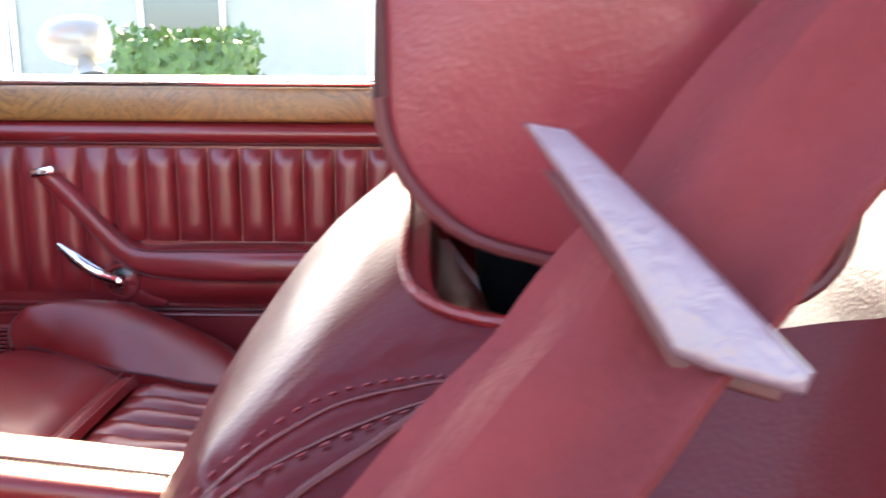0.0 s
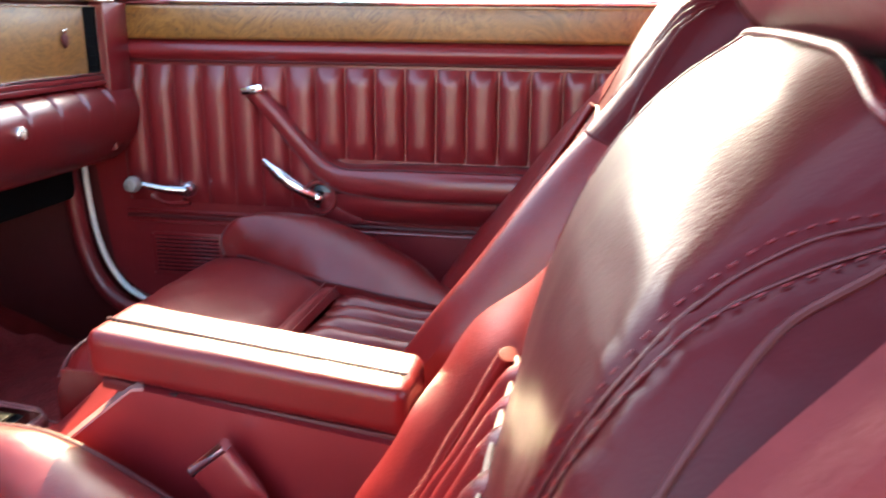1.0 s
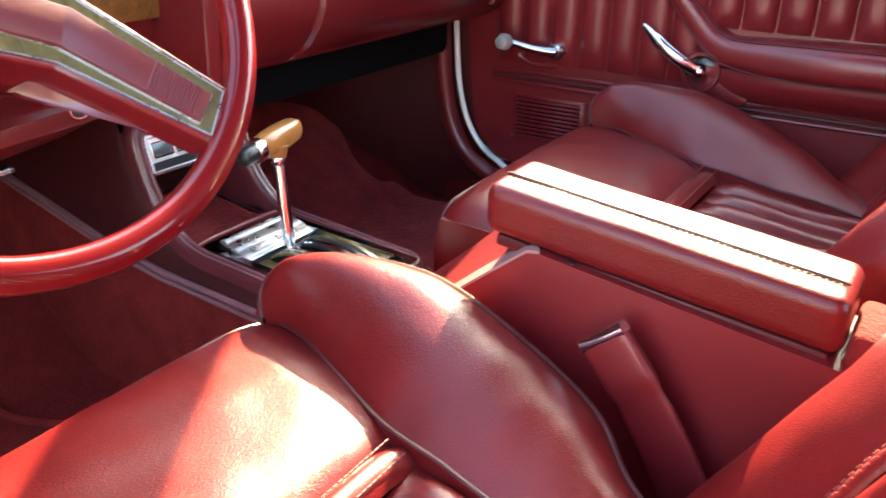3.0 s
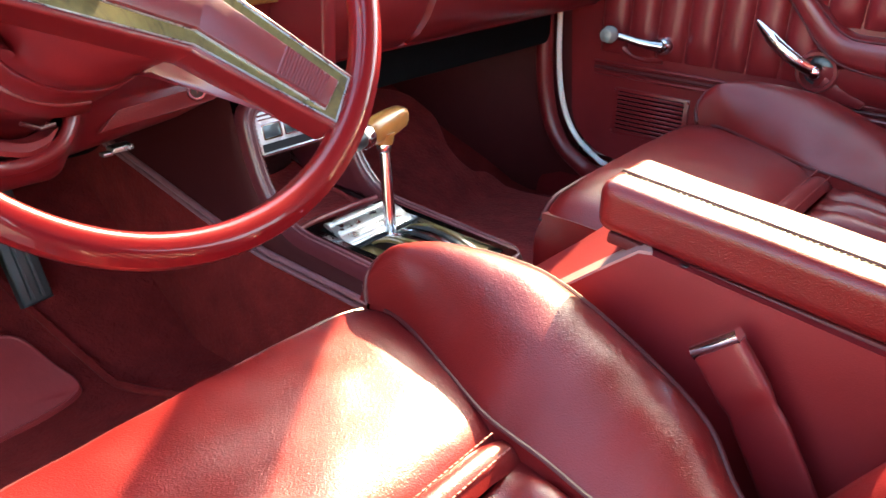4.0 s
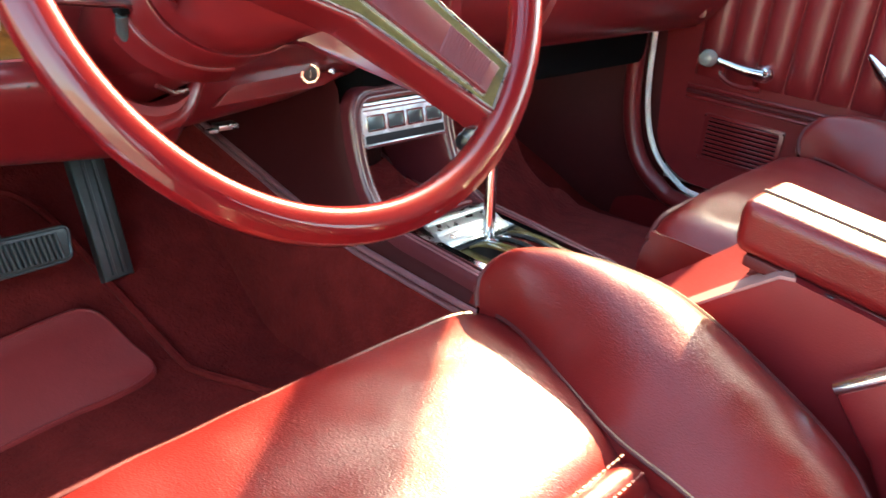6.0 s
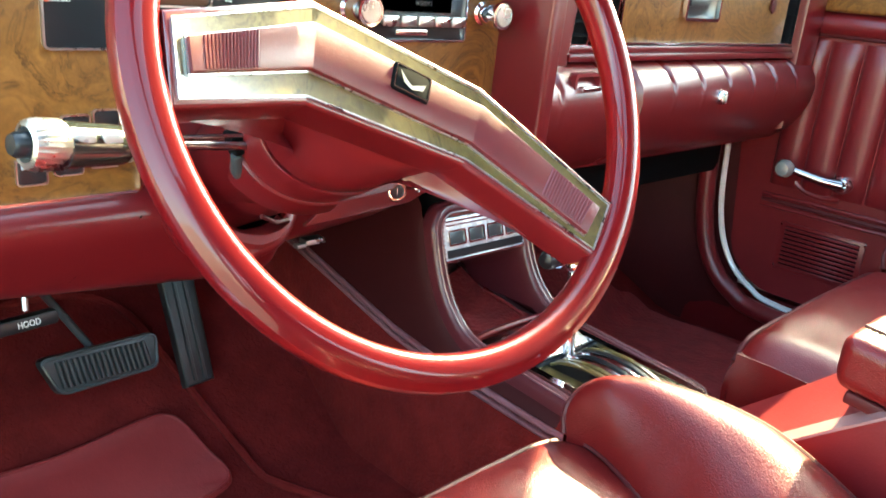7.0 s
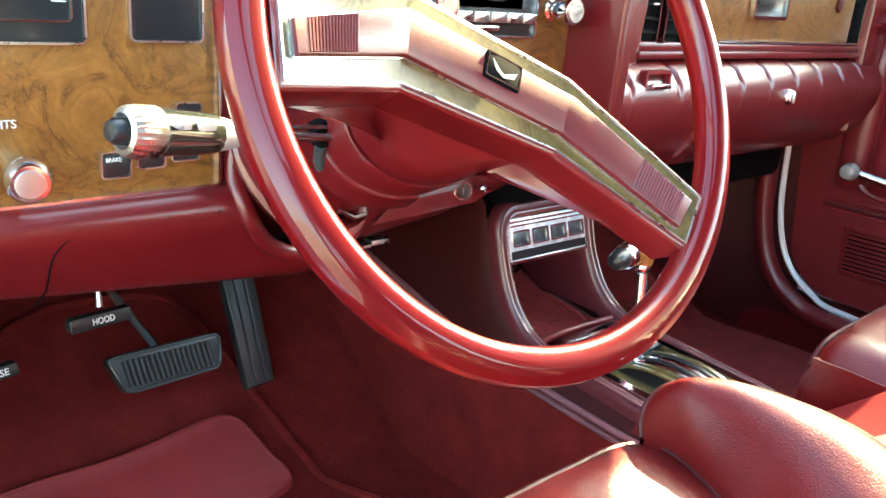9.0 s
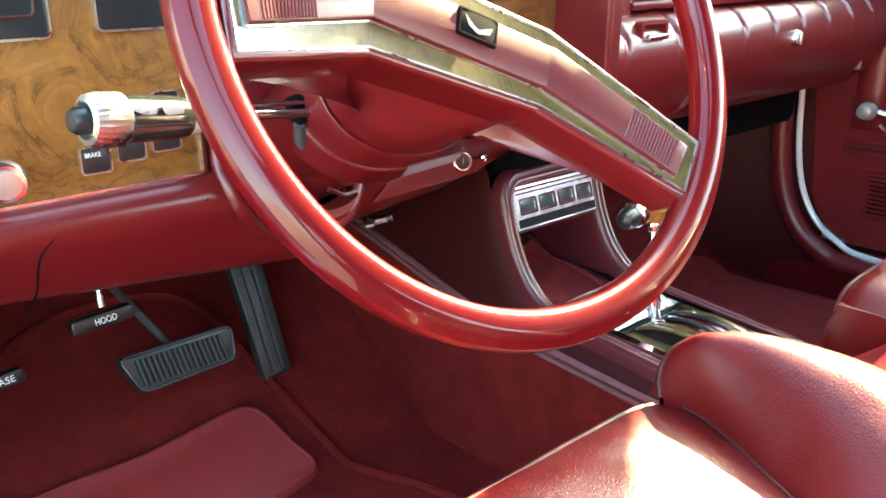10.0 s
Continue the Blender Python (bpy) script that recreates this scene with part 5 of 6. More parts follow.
# passenger vents and glove door
PY = 0.965
part("passenger_backing", slab(0.80, 1.452, 0.93, 1.155, PY + 0.012, 0.05), PLASTIC, dash)
for x0, x1 in ((0.806, 0.838), (0.852, 0.892)):
    v = part("air_vent", plate_xz(x0, x1, 1.034, 1.146, PY + 0.006, 0.004), VOID, dash, "black air vent with chrome frame")
    part("vent_frame", frame_xz(x0 - 0.001, x1 + 0.001, 1.033, 1.147, PY + 0.006, 0.0018, 0.010), CHROME, v)
    for k in range(7):
        part("vane", box(((x0 + x1) / 2, PY, 1.045 + 0.015 * k), (x1 - x0 - 0.004, 0.008, 0.0018), 0, 1, Matrix.Rotation(radians(25), 4, "X")), VOID, v)
    part("vent_slider", plate_xz((x0 + x1) / 2 - 0.001, (x0 + x1) / 2 + 0.009, 1.0745, 1.0765, PY - 0.004, 0.002, 0.0008, 0), LETTER, v)
glove = part("glove_door", plate_xz(0.902, 1.360, 1.037, 1.146, PY + 0.008, 0.008), WOOD, dash, "burl wood glove compartment door")
part("glove_edge", frame_xz(0.900, 1.393, 1.035, 1.148, PY + 0.006, 0.002, 0.010), CHROME, glove)
part("end_vent", plate_xz(1.362, 1.391, 1.038, 1.146, PY + 0.004, 0.004), VOID, glove, "narrow black end vent")
for k in range(6):
    part("vane", slab(1.364, 1.389, 1.048 + 0.016 * k, 1.0495 + 0.016 * k, PY - 0.003, 0.004, 0), VOID, glove)
latch = part("glove_latch", frame_xz(1.040, 1.132, 1.066, 1.108, PY - 0.002, 0.004, 0.006), CHROME, glove, "chrome recessed latch")
part("latch_hollow", plate_xz(1.044, 1.128, 1.070, 1.104, PY - 0.001, 0.001), BLACK, latch)
part("latch_paddle", plate_xz(1.054, 1.100, 1.084, 1.096, PY - 0.002, 0.003), RUBBER, latch)
part("crest", prism([(0.0, -0.011), (0.007, -0.005), (0.008, 0.008), (0.0, 0.012), (-0.008, 0.008), (-0.007, -0.005)], Matrix.Translation((1.302, PY - 0.001, 1.092)) @ XZ, 0.003, 0.001), PIPING, glove, "small enamel shield")
part("crest_crown", plate_xz(1.297, 1.307, 1.1045, 1.1105, PY - 0.001, 0.003, 0.002), CHROME, glove)
# grooved ledge under the glove door
for z, d in ((1.029, 0.006), (1.020, 0.010)):
    part("ledge", slab(0.80, 1.452, z - 0.0045, z + 0.0045, PY - d, 0.03, 0.002), PLASTIC, dash)
part("end_cheek", prism([(1.394, 0.90), (1.458, 0.93), (1.470, 1.155), (1.394, 1.155)], Matrix.Translation((0, PY + 0.01, 0)) @ XZ, 0.028, 0.006), PLASTIC, dash)


# padded knee roll with tufts
def roll_rows(x0, x1, n):
    out = []
    for x in np.linspace(x0, x1, n):
        tuft = min(abs(x - c) for c in [0.765, 0.86] + [1.003 + 0.0745 * i for i in range(6)])
        dip = 0.006 * math.exp(-(tuft / 0.0036) ** 2)
        end = 0.016 * ((sm(0.006, 0.0, x - x0) if x0 > 0.8 else 0.0) + sm(0.006, 0.0, x1 - x))
        prof = [(0.978, 1.016), (0.962, 1.013), (0.946, 1.004), (0.934, 0.988), (0.930, 0.968), (0.934, 0.945), (0.945, 0.92), (0.962, 0.897), (0.985, 0.880), (1.03, 0.872)]
        row = []
        for i, (y, z) in enumerate(prof):
            w = dip * (1.0 if i <= 2 else max(0.0, 1 - (i - 2) / 1.6))
            row.append(Vector((x, y + w + end * 0.6, z - w * 0.5)))
        out.append(row)
    return out


part("knee_roll", grid(roll_rows(0.738, 0.918, 70)), ROLL, dash, "padded red knee roll")
part("knee_roll", grid(roll_rows(0.9225, 1.455, 190)), ROLL, dash, "padded red knee roll with tufts")
part("roll_lip", tube([(0.77, 0.989, 0.880), (1.45, 0.989, 0.880)], 0.004, 8), PLASTIC, dash)
ash = part("ashtray_pull", frame_xz(0.789, 0.838, 0.983, 1.006, 0.944, 0.004, 0.010), VINYL, dash, "ashtray pull with a chrome lip")
part("pull_lip", box((0.815, 0.932, 0.989), (0.036, 0.008, 0.006), 0.002), CHROME, ash)
gb = part("glove_button", lathe((1.128, 0.940, 0.967), (-0.2, -1, 0.05), [(0, 0.014), (0.004, 0.0145), (0.006, 0.011), (0.014, 0.0105), (0.017, 0.008), (0.0172, 0.0005)], 22), CHROME, dash, "chrome glove box lock button")
part("button_bar", box((1.124, 0.921, 0.968), (0.004, 0.003, 0.016), 0.001), BRUSHED, gb)

# lower red panel on the driver's side, cut out round the column
HOLE_X, HOLE_Z, HOLE_R = 0.405, 0.920, 0.0775
rows = []
PROF = at_curve([(0, 1.008, 0.917), (0, 0.992, 0.912), (0, 0.984, 0.900), (0, 0.985, 0.885), (0, 0.992, 0.866), (0, 1.004, 0.846), (0, 1.018, 0.833), (0, 1.04, 0.828), (0, 1.10, 0.835)])


def knee_point(x, e):
    p = PROF(e)
    back = 0.058 * sm(0.44, 0.50, x)
    low = float(np.interp(x, [0, 0.15, 0.4, 0.5, 0.63, 0.74, 0.8], [0.845, 0.838, 0.812, 0.81, 0.823, 0.847, 0.86]))
    return Vector((x, p.y + back * sm(0.0, 0.3, e), 0.917 - (0.917 - p.z) * (0.917 - low) / 0.089))


bm = grid([[knee_point(x, k / 44) for k in range(45)] for x in np.linspace(0.0, 0.80, 161)])
cut = [f for f in bm.faces if all(math.hypot(v.co.x - HOLE_X, v.co.z - HOLE_Z) < HOLE_R for v in f.verts) and f.calc_center_median().y < 1.06]
bmesh.ops.delete(bm, geom=cut, context="FACES")
part("knee_panel", bm, PLASTIC, dash, "red lower dash panel")
ring_pts = []
for k in range(49):
    a = radians(160 + 195 * k / 48)
    x, z = HOLE_X + HOLE_R * math.cos(a), HOLE_Z + HOLE_R * math.sin(a)
    best = min((knee_point(x, j / 60) for j in range(61)), key=lambda p: abs(p.z - z) + (0 if p.y < 1.06 else 1)) if z < 0.915 else Vector((x, 1.0, z))
    ring_pts.append(Vector((x, best.y - 0.001, z)))
for turn in range(8):
    ring_pts = [ring_pts[0]] + [(a + 2 * b + c) / 4 for a, b, c in zip(ring_pts, ring_pts[1:], ring_pts[2:])] + [ring_pts[-1]]
part("column_ring", tube(ring_pts, 0.0078, 12, flat=0.8, up=(0, -1, 0)), PLASTIC, dash, "raised ring round the column opening")
for x0, x1 in ((0.292, 0.262), (0.185, 0.182)):
    part("panel_gap", tube(spline([(x0 + 0.018, 0.984, 0.898), (x0, 0.987, 0.880), (x1, 1.001, 0.850), (x1 - 0.004, 1.016, 0.834)], 4), 0.0007, 6), VOID, dash)
part("corner_gap", slab(0.316, 0.320, 0.905, 0.99, 1.0, 0.004, 0.0), PLASTIC, dash)
# recessed lock panel right of the column
lock = part("ignition_lock", lathe((0.640, 1.056, 0.861), (-0.35, -1, 0.1), [(0, 0.0105), (0.004, 0.0125), (0.009, 0.0122), (0.0105, 0.0105), (0.0105, 0.0085), (0.004, 0.0080)], 24), CHROME, dash, "chrome ignition lock")
part("lock_barrel", lathe((0.640, 1.055, 0.861), (-0.35, -1, 0.1), [(0.002, 0.0080), (0.0075, 0.0078), (0.008, 0.0005)], 20), BLACK, lock, "black key barrel")
part("key_slot", box((0.6372, 1.0468, 0.8618), (0.0012, 0.0015, 0.009), 0.0003), CHROME, lock)
part("lock_stud", lathe((0.664, 1.046, 0.863), (-0.35, -1, 0.1), [(0, 0.004), (0.008, 0.004), (0.010, 0.001)], 10), CHROME, lock)
# flat plate in paler vinyl stands for light on a tilted facet
part("lock_plate", prism([(0.515, 0.838), (0.66, 0.845), (0.692, 0.857), (0.612, 0.867), (0.549, 0.866)], Matrix.Translation((0, 1.055, 0)) @ XZ, 0.005, 0.0015), VINYL, dash, "facet round the ignition lock, light on its tilt put into paler vinyl")
mt = part("control_tag", box((0.700, 1.044, 0.878), (0.034, 0.004, 0.010), 0.001), BLACK, dash, "black mirror control tag")
words("R.H. MIRROR", 0.007, Matrix.Translation((0.700, 1.0412, 0.878)) @ XZ, LETTER, mt, width=0.029)

# near-black boxes added as the shade under the dash, and metal brackets
under = thing("under_dash_shade", "near-black boxes standing for shade under the dashboard, with metal brackets", "heater", (0.9, 1.25, 0.75))
part("shade_box_passenger", box((1.07, 1.22, 0.855), (0.70, 0.34, 0.11), 0.02), VOID, under)
part("shade_box_driver", box((0.35, 1.24, 0.86), (0.68, 0.28, 0.08), 0.02), VOID, under)
part("shade_box_middle", box((0.575, 1.45, 0.785), (0.28, 0.20, 0.17), 0.045, 4), VOID, under)
part("bracket", box((0.571, 1.112, 0.796), (0.026, 0.016, 0.006), 0.001), BRUSHED, under)
part("bracket", box((0.552, 1.110, 0.793), (0.012, 0.010, 0.004), 0.001), BRUSHED, under)
part("bracket", box((0.30, 1.05, 0.825), (0.02, 0.012, 0.006), 0.001), CHROME, under)

# ---- steering column and wheel ----
WC = Vector((0.3966, 0.7596, 1.0378))
WN = Vector((-0.068, -0.902, 0.426)).normalized()
WU = Vector((0.99717, -0.07517, 0)).normalized()
WM = facing(WC, WU, WN.cross(WU))
col = thing("steering_column", "red plastic steering column with shrouds", "steering column", WC - WN * 0.3)


def down(a):
    return WC - WN * a


CX = WU
CY = WN.cross(WU)


def round_column(a, depth, r):
    """A place on the column's oval housing, a in degrees, flatter underneath."""
    c, q = math.cos(radians(a)), math.sin(radians(a))
    return down(depth) + CX * (r * c + 0.002) + CY * r * (0.80 if q < 0 else 0.95) * q


def oval(prof, seg=56):
    return grid([[round_column(360 * k / seg, dd, r) for k in range(seg)] for dd, r in prof], closed_u=True, cap=True)


part("shroud_gap", oval([(0.100, 0.064), (0.122, 0.064)]), VOID, col)
part("shroud", oval([(0.1125, 0.060), (0.1125, 0.0675), (0.114, 0.0685), (0.148, 0.0680), (0.170, 0.0665), (0.190, 0.060), (0.300, 0.052)]), PLASTIC, col)
rows = []
for k in range(33):
    row = []
    for dd, r in ((0.146, 0.062), (0.146, 0.0685), (0.147, 0.0705), (0.150, 0.0715), (0.170, 0.0745), (0.173, 0.0738), (0.174, 0.060)):
        e = (dd - 0.146) / 0.028
        a0, a1 = 192 + 12 * e, 275 + 5 * e
        row.append(round_column(a0 + (a1 - a0) * k / 32, dd, r))
    rows.append(row)
part("lower_lip", grid(rows, cap=True), PLASTIC, col, "raised band round the lower shroud")
part("column_tube", lathe(down(0.15), -WN, [(0, 0.050), (0.30, 0.046)], 24), PLASTIC, col)
# crescent collar where the column meets the dash
rows = []
for k in range(41):
    a = 165 + 111 * k / 40
    ri = float(np.interp(a, [165, 180, 191, 207, 250, 276], [0.092, 0.088, 0.081, 0.076, 0.0665, 0.0580]))
    ro = float(np.interp(a, [165, 180, 201, 224, 252, 265, 276], [0.101, 0.098, 0.092, 0.0875, 0.081, 0.073, 0.0585]))
    c, q = math.cos(radians(a)), math.sin(radians(a))
    d0 = CX * c + CY * q
    rows.append([down(0.250) + d0 * (ri - 0.006), down(0.226) + d0 * ri, down(0.221) + d0 * (ri + 0.25 * (ro - ri)), down(0.221) + d0 * (ri + 0.75 * (ro - ri)), down(0.224) + d0 * ro, down(0.232) + d0 * (ro - 0.002), down(0.240) + d0 * (ro - 0.010)])
part("lower_collar", grid(rows, cap=True), ROLL, col, "pale edged crescent collar under the column")
part("collar_clip", tube([down(0.205) + CX * (-0.028) + CY * (-0.052), down(0.212) + CX * (-0.012) + CY * (-0.058), down(0.216) + CX * 0.002 + CY * (-0.056)], 0.002, 6), PIPING, col)
part("switch_hollow", box((0.339, 0.893, 0.974), (0.013, 0.014, 0.019), 0.003, 2, Matrix.Rotation(radians(-18), 4, "Y")), VOID, col)
part("tilt_lever", tube([(0.337, 0.890, 0.965), (0.342, 0.897, 0.953), (0.350, 0.905, 0.944)], [0.004, 0.0055, 0.005], 10), SWITCH, col)
root, tip = Vector((0.345, 0.885, 0.972)), Vector((0.179, 0.862, 0.991))
ax = (tip - root).normalized()
L = (tip - root).length
stalk = part("turn_stalk", lathe(root, ax, [(0.0700, 0.0030), (0.0705, 0.0055), (0.096, 0.0105), (0.100, 0.0108), (0.1005, 0.004)], 24), SILVER, col, "silver and black turn signal stalk")
part("stalk_rod", lathe(root, ax, [(0, 0.0032), (0.072, 0.0034)], 16), DARK_CHROME, stalk)
part("stalk_rod", tube([root + Vector((0, 0.002, 0.007)), root + ax * 0.070 + Vector((0, 0.0, 0.005))], 0.0016, 8), DARK_CHROME, stalk)
part("stalk_grip", lathe(root, ax, [(0.099, 0.0112), (0.101, 0.0120), (0.110, 0.0128), (L - 0.030, 0.0140), (L - 0.029, 0.012)], 28), GRIP, stalk, "glossy black grip")
rm = ax.to_track_quat("Z", "Y").to_matrix().to_4x4()
rows = []
for dd, rr in ((L - 0.030, 0.0130), (L - 0.028, 0.0146), (L - 0.014, 0.0148), (L - 0.009, 0.0134), (L - 0.008, 0.0100), (L - 0.012, 0.0080)):
    rows.append([Matrix.Translation(root) @ rm @ Vector((math.cos(q) * (rr + g), math.sin(q) * (rr + g), dd)) for q, g in [(2 * math.pi * k / 56, 0.0006 * (k % 2)) for k in range(56)]])
part("stalk_ring", grid(rows, closed_u=True), BRUSHED, stalk, "knurled chrome ring")
part("stalk_button", lathe(root, ax, [(L - 0.014, 0.0076), (L - 0.003, 0.0074), (L - 0.0005, 0.006), (L, 0.0005)], 10), BLACK, stalk)
for d0, w0 in ((0.112, 0.012), (0.130, 0.014)):
    part("stalk_slide", box(root + ax * d0 + Vector((0, -0.0115, 0.0065)), (w0, 0.004, 0.006), 0.001), SILVER, stalk)

wheel = thing("steering_wheel", "glossy red steering wheel with padded spoke", "steering wheel", WC)
RIM = 0.1845
pts = [WM @ Vector((RIM * math.cos(a), RIM * math.sin(a), 0)) for a in [2 * math.pi * k / 120 for k in range(120)]]
rows = []
for k in range(120):
    a = 2 * math.pi * k / 120
    r_dir = Vector((math.cos(a), math.sin(a), 0))
    row = []
    for j in range(20):
        q = 2 * math.pi * j / 20
        rr = 0.0128 * (1 - 0.05 * math.cos(4 * q)) * (0.93 if j == 3 else 1.0)
        row.append(WM @ (r_dir * (RIM + rr * math.cos(q)) + Vector((0, 0, rr * 0.95 * math.sin(q)))))
    rows.append(row)
part("rim", grid(rows, closed_u=True, closed_v=True), GLOSSY, wheel)
SP = WM @ Matrix.Rotation(radians(-19), 4, "Z")
# outline of the inlay and of the pad within it; the bar is dished, deepest between its two bends
film = [(-0.1651, -0.0258), (-0.0717, 0.0312), (0.0627, 0.0179), (0.1616, -0.0486), (0.1495, -0.0823), (0.0542, -0.0328), (-0.0699, -0.0257), (-0.1551, -0.0630)]
pad = [(-0.1571, -0.0322), (-0.0712, 0.0200), (0.0635, 0.0068), (0.1522, -0.0526), (0.1415, -0.0737), (0.0550, -0.0227), (-0.0705, -0.0105), (-0.1520, -0.0500)]


def inset(poly, d):
    c = []
    n = len(poly)
    for i in range(n):
        p0, p1, p2 = (Vector((*poly[j % n], 0)) for j in (i - 1, i, i + 1))
        e1, e2 = (p1 - p0).normalized(), (p2 - p1).normalized()
        n1, n2 = Vector((e1.y, -e1.x, 0)), Vector((e2.y, -e2.x, 0))
        b = (n1 + n2).normalized()
        q = p1 + b * d / max(0.3, b.dot(n1))
        c.append((q.x, q.y))
    return c


body = inset(film, -0.0055)
BENDS = [(Vector((*film[1], 0)), Vector((*film[6], 0)), -1, 0.38), (Vector((*film[2], 0)), Vector((*film[5], 0)), 1, 0.31)]
DEEP = -0.031
back_to = SP.inverted()


def bend_side(a, b, side):
    run = (b - a).normalized()
    out = Vector((run.y, -run.x, 0))
    return out if out.x * side > 0 else -out


def dish_z(x, y):
    """How far the bar's face lies from the rim's plane."""
    z = DEEP
    for a, b, side, rise in BENDS:
        z += rise * max(0.0, (Vector((x, y, 0)) - a).dot(bend_side(a, b, side)))
    return z


def fold(bm):
    """Crease a flat form along the two bends and lay it into the dish."""
    bm.transform(back_to)
    for a, b, side, rise in BENDS:
        bmesh.ops.bisect_plane(bm, geom=bm.verts[:] + bm.edges[:] + bm.faces[:], plane_co=a, plane_no=bend_side(a, b, side))
    for v in bm.verts:
        v.co.z += dish_z(v.co.x, v.co.y)
    bm.transform(SP)
    return bm


spoke = part("spoke_pad", fold(prism(body[::-1], SP @ Matrix.Translation((0, 0, -0.030)), 0.032, 0.003, 3)), BAR, wheel, "red plastic horn bar")
FACE = SP
part("film_frame", fold(ring_frame(inset(film, -0.0012), film, FACE @ Matrix.Translation((0, 0, 0.0015)), 0.0018)), BRUSHED, spoke)
part("wood_film", fold(prism(film[::-1], FACE @ Matrix.Translation((0, 0, 0.0015)), 0.0012)), WOODGRAIN, spoke, "olive wood grain inlay")
part("pad_frame", fold(ring_frame(inset(pad, -0.0010), pad, FACE @ Matrix.Translation((0, 0, 0.0020)), 0.0022)), BRUSHED, spoke)
part("horn_pad", fold(prism(pad[::-1], FACE @ Matrix.Translation((0, 0, 0.002)), 0.006, 0.0018)), HORN, spoke, "grained red horn pad")


def along(t, e=0.5):
    """A place on the pad from its left end (0) to its right end (1)."""
    up, lo = pad[:4], pad[4:][::-1]
    k = min(2, int(t * 3))
    w = t * 3 - k
    a = Vector((*up[k], 0)).lerp(Vector((*up[k + 1], 0)), w)
    b = Vector((*lo[k], 0)).lerp(Vector((*lo[k + 1], 0)), w)
    return b.lerp(a, e)


for t0, t1 in ((0.035, 0.165), (0.865, 0.975)):
    for k in range(16):
        t = t0 + (t1 - t0) * k / 15
        a, b = along(t, 0.06), along(t, 0.94)
        part("rib", fold(tube([FACE @ (a + Vector((0, 0, 0.0078))), FACE @ (b + Vector((0, 0, 0.0078)))], 0.0010, 6)), HORN, spoke)
EM = FACE @ Matrix.Translation((0.0007, 0.0030, DEEP + 0.0075)) @ Matrix.Rotation(radians(-6), 4, "Z")
em = part("emblem", prism(rounded(0.030, 0.019, 0.002, 2), EM, 0.0025, 0.0008), VOID, spoke, "small black badge with a pale bird shape")
part("emblem_rim", ring_frame(rounded(0.028, 0.017, 0.0015, 2), rounded(0.0262, 0.0152, 0.001, 2), EM @ Matrix.Translation((0, 0, 0.0022)), 0.0008), CHROME, em)
part("emblem_mark", prism([(0.95 * u, 0.95 * v + 0.001) for u, v in [(-0.011, 0.004), (-0.004, -0.002), (0.0, -0.004), (0.004, -0.002), (0.011, 0.001), (0.009, -0.004), (0.0, -0.0065), (-0.007, -0.003)]][::-1], EM @ Matrix.Translation((0, 0, 0.0025)), 0.0006), CREAM, em)
# hub flaring back to the column
hub_out = inset(body, 0.004)
rows = []
ring0 = []
for i in range(len(hub_out)):
    a, b = Vector((*hub_out[i], 0)), Vector((*hub_out[(i + 1) % len(hub_out)], 0))
    for j in range(16):
        ring0.append(a.lerp(b, j / 16))
for k in range(9):
    t = k / 8
    row = []
    for p in ring0:
        ang = math.atan2(3.2 * (p.y + 0.012), p.x)
        turn = ang - radians(19)
        q = Vector((0.0665 * math.cos(turn) + 0.002, 0.0665 * (0.80 if math.sin(turn) < 0 else 0.95) * math.sin(turn), 0))
        q.rotate(Euler((0, 0, radians(19))))
        e = min(1.0, t * 1.5) ** 0.7
        v = p.lerp(q, e)
        row.append(SP @ Vector((v.x, v.y, (dish_z(p.x, p.y) - 0.028) * (1 - t) - 0.110 * t)))
    rows.append(row)
part("hub", grid(rows, closed_u=True), PLASTIC, wheel)

# ---- pedals and pulls ----
def soft_corners(poly, r, n=4):
    """The outline with each corner rounded by about r."""
    out, k = [], len(poly)
    for i in range(k):
        a, b, c = (Vector((*poly[j % k], 0)) for j in (i - 1, i, i + 1))
        p, q = b + (a - b).normalized() * r, b + (c - b).normalized() * r
        for m in range(n + 1):
            t = m / n
            v = p * (1 - t) ** 2 + b * 2 * t * (1 - t) + q * t * t
            out.append((v.x, v.y))
    return out


PEDAL = soft_corners([(-0.054, -0.022), (0.064, -0.019), (0.069, 0.023), (-0.071, 0.023)], 0.010)
brake = thing("brake_pedal", "black ribbed rubber brake pedal", "pedal", (0.37, 1.26, 0.63))
pm = facing((0.3745, 1.242, 0.6395), (0.99, 0.04, -0.02), (-0.06, 0.36, 0.93))
part("pedal_pad", prism(PEDAL, pm, 0.012, 0.004, 3), RUBBER, brake)
for k in range(17):
    u = -0.047 + 0.0062 * k
    part("rib", tube([pm @ Vector((u, -0.014, 0.0118)), pm @ Vector((u - 0.004, 0.016, 0.0118))], 0.0027, 8, flat=1.3), RUBBER, brake)
part("pedal_edge", tube([pm @ Vector((0.965 * x, 0.93 * y, 0.0122)) for x, y in PEDAL], 0.0019, 6, closed=True), RUBBER, brake)
part("pedal_arm", tube([(0.372, 1.262, 0.655), (0.345, 1.27, 0.70), (0.315, 1.25, 0.745), (0.29, 1.16, 0.83)], 0.0045, 10), SWITCH, brake, "bare metal pedal arm")
gas = thing("accelerator_pedal", "long black rubber accelerator pedal", "pedal", (0.505, 1.27, 0.56))
gmx = facing((0.507, 1.300, 0.640), (1, 0.05, -0.02), (-0.06, 0.42, 0.9))
part("pedal_pad", prism([(-0.021, -0.085), (0.020, -0.083), (0.024, 0.105), (-0.024, 0.105)], gmx, 0.014, 0.004, 3), RUBBER, gas)
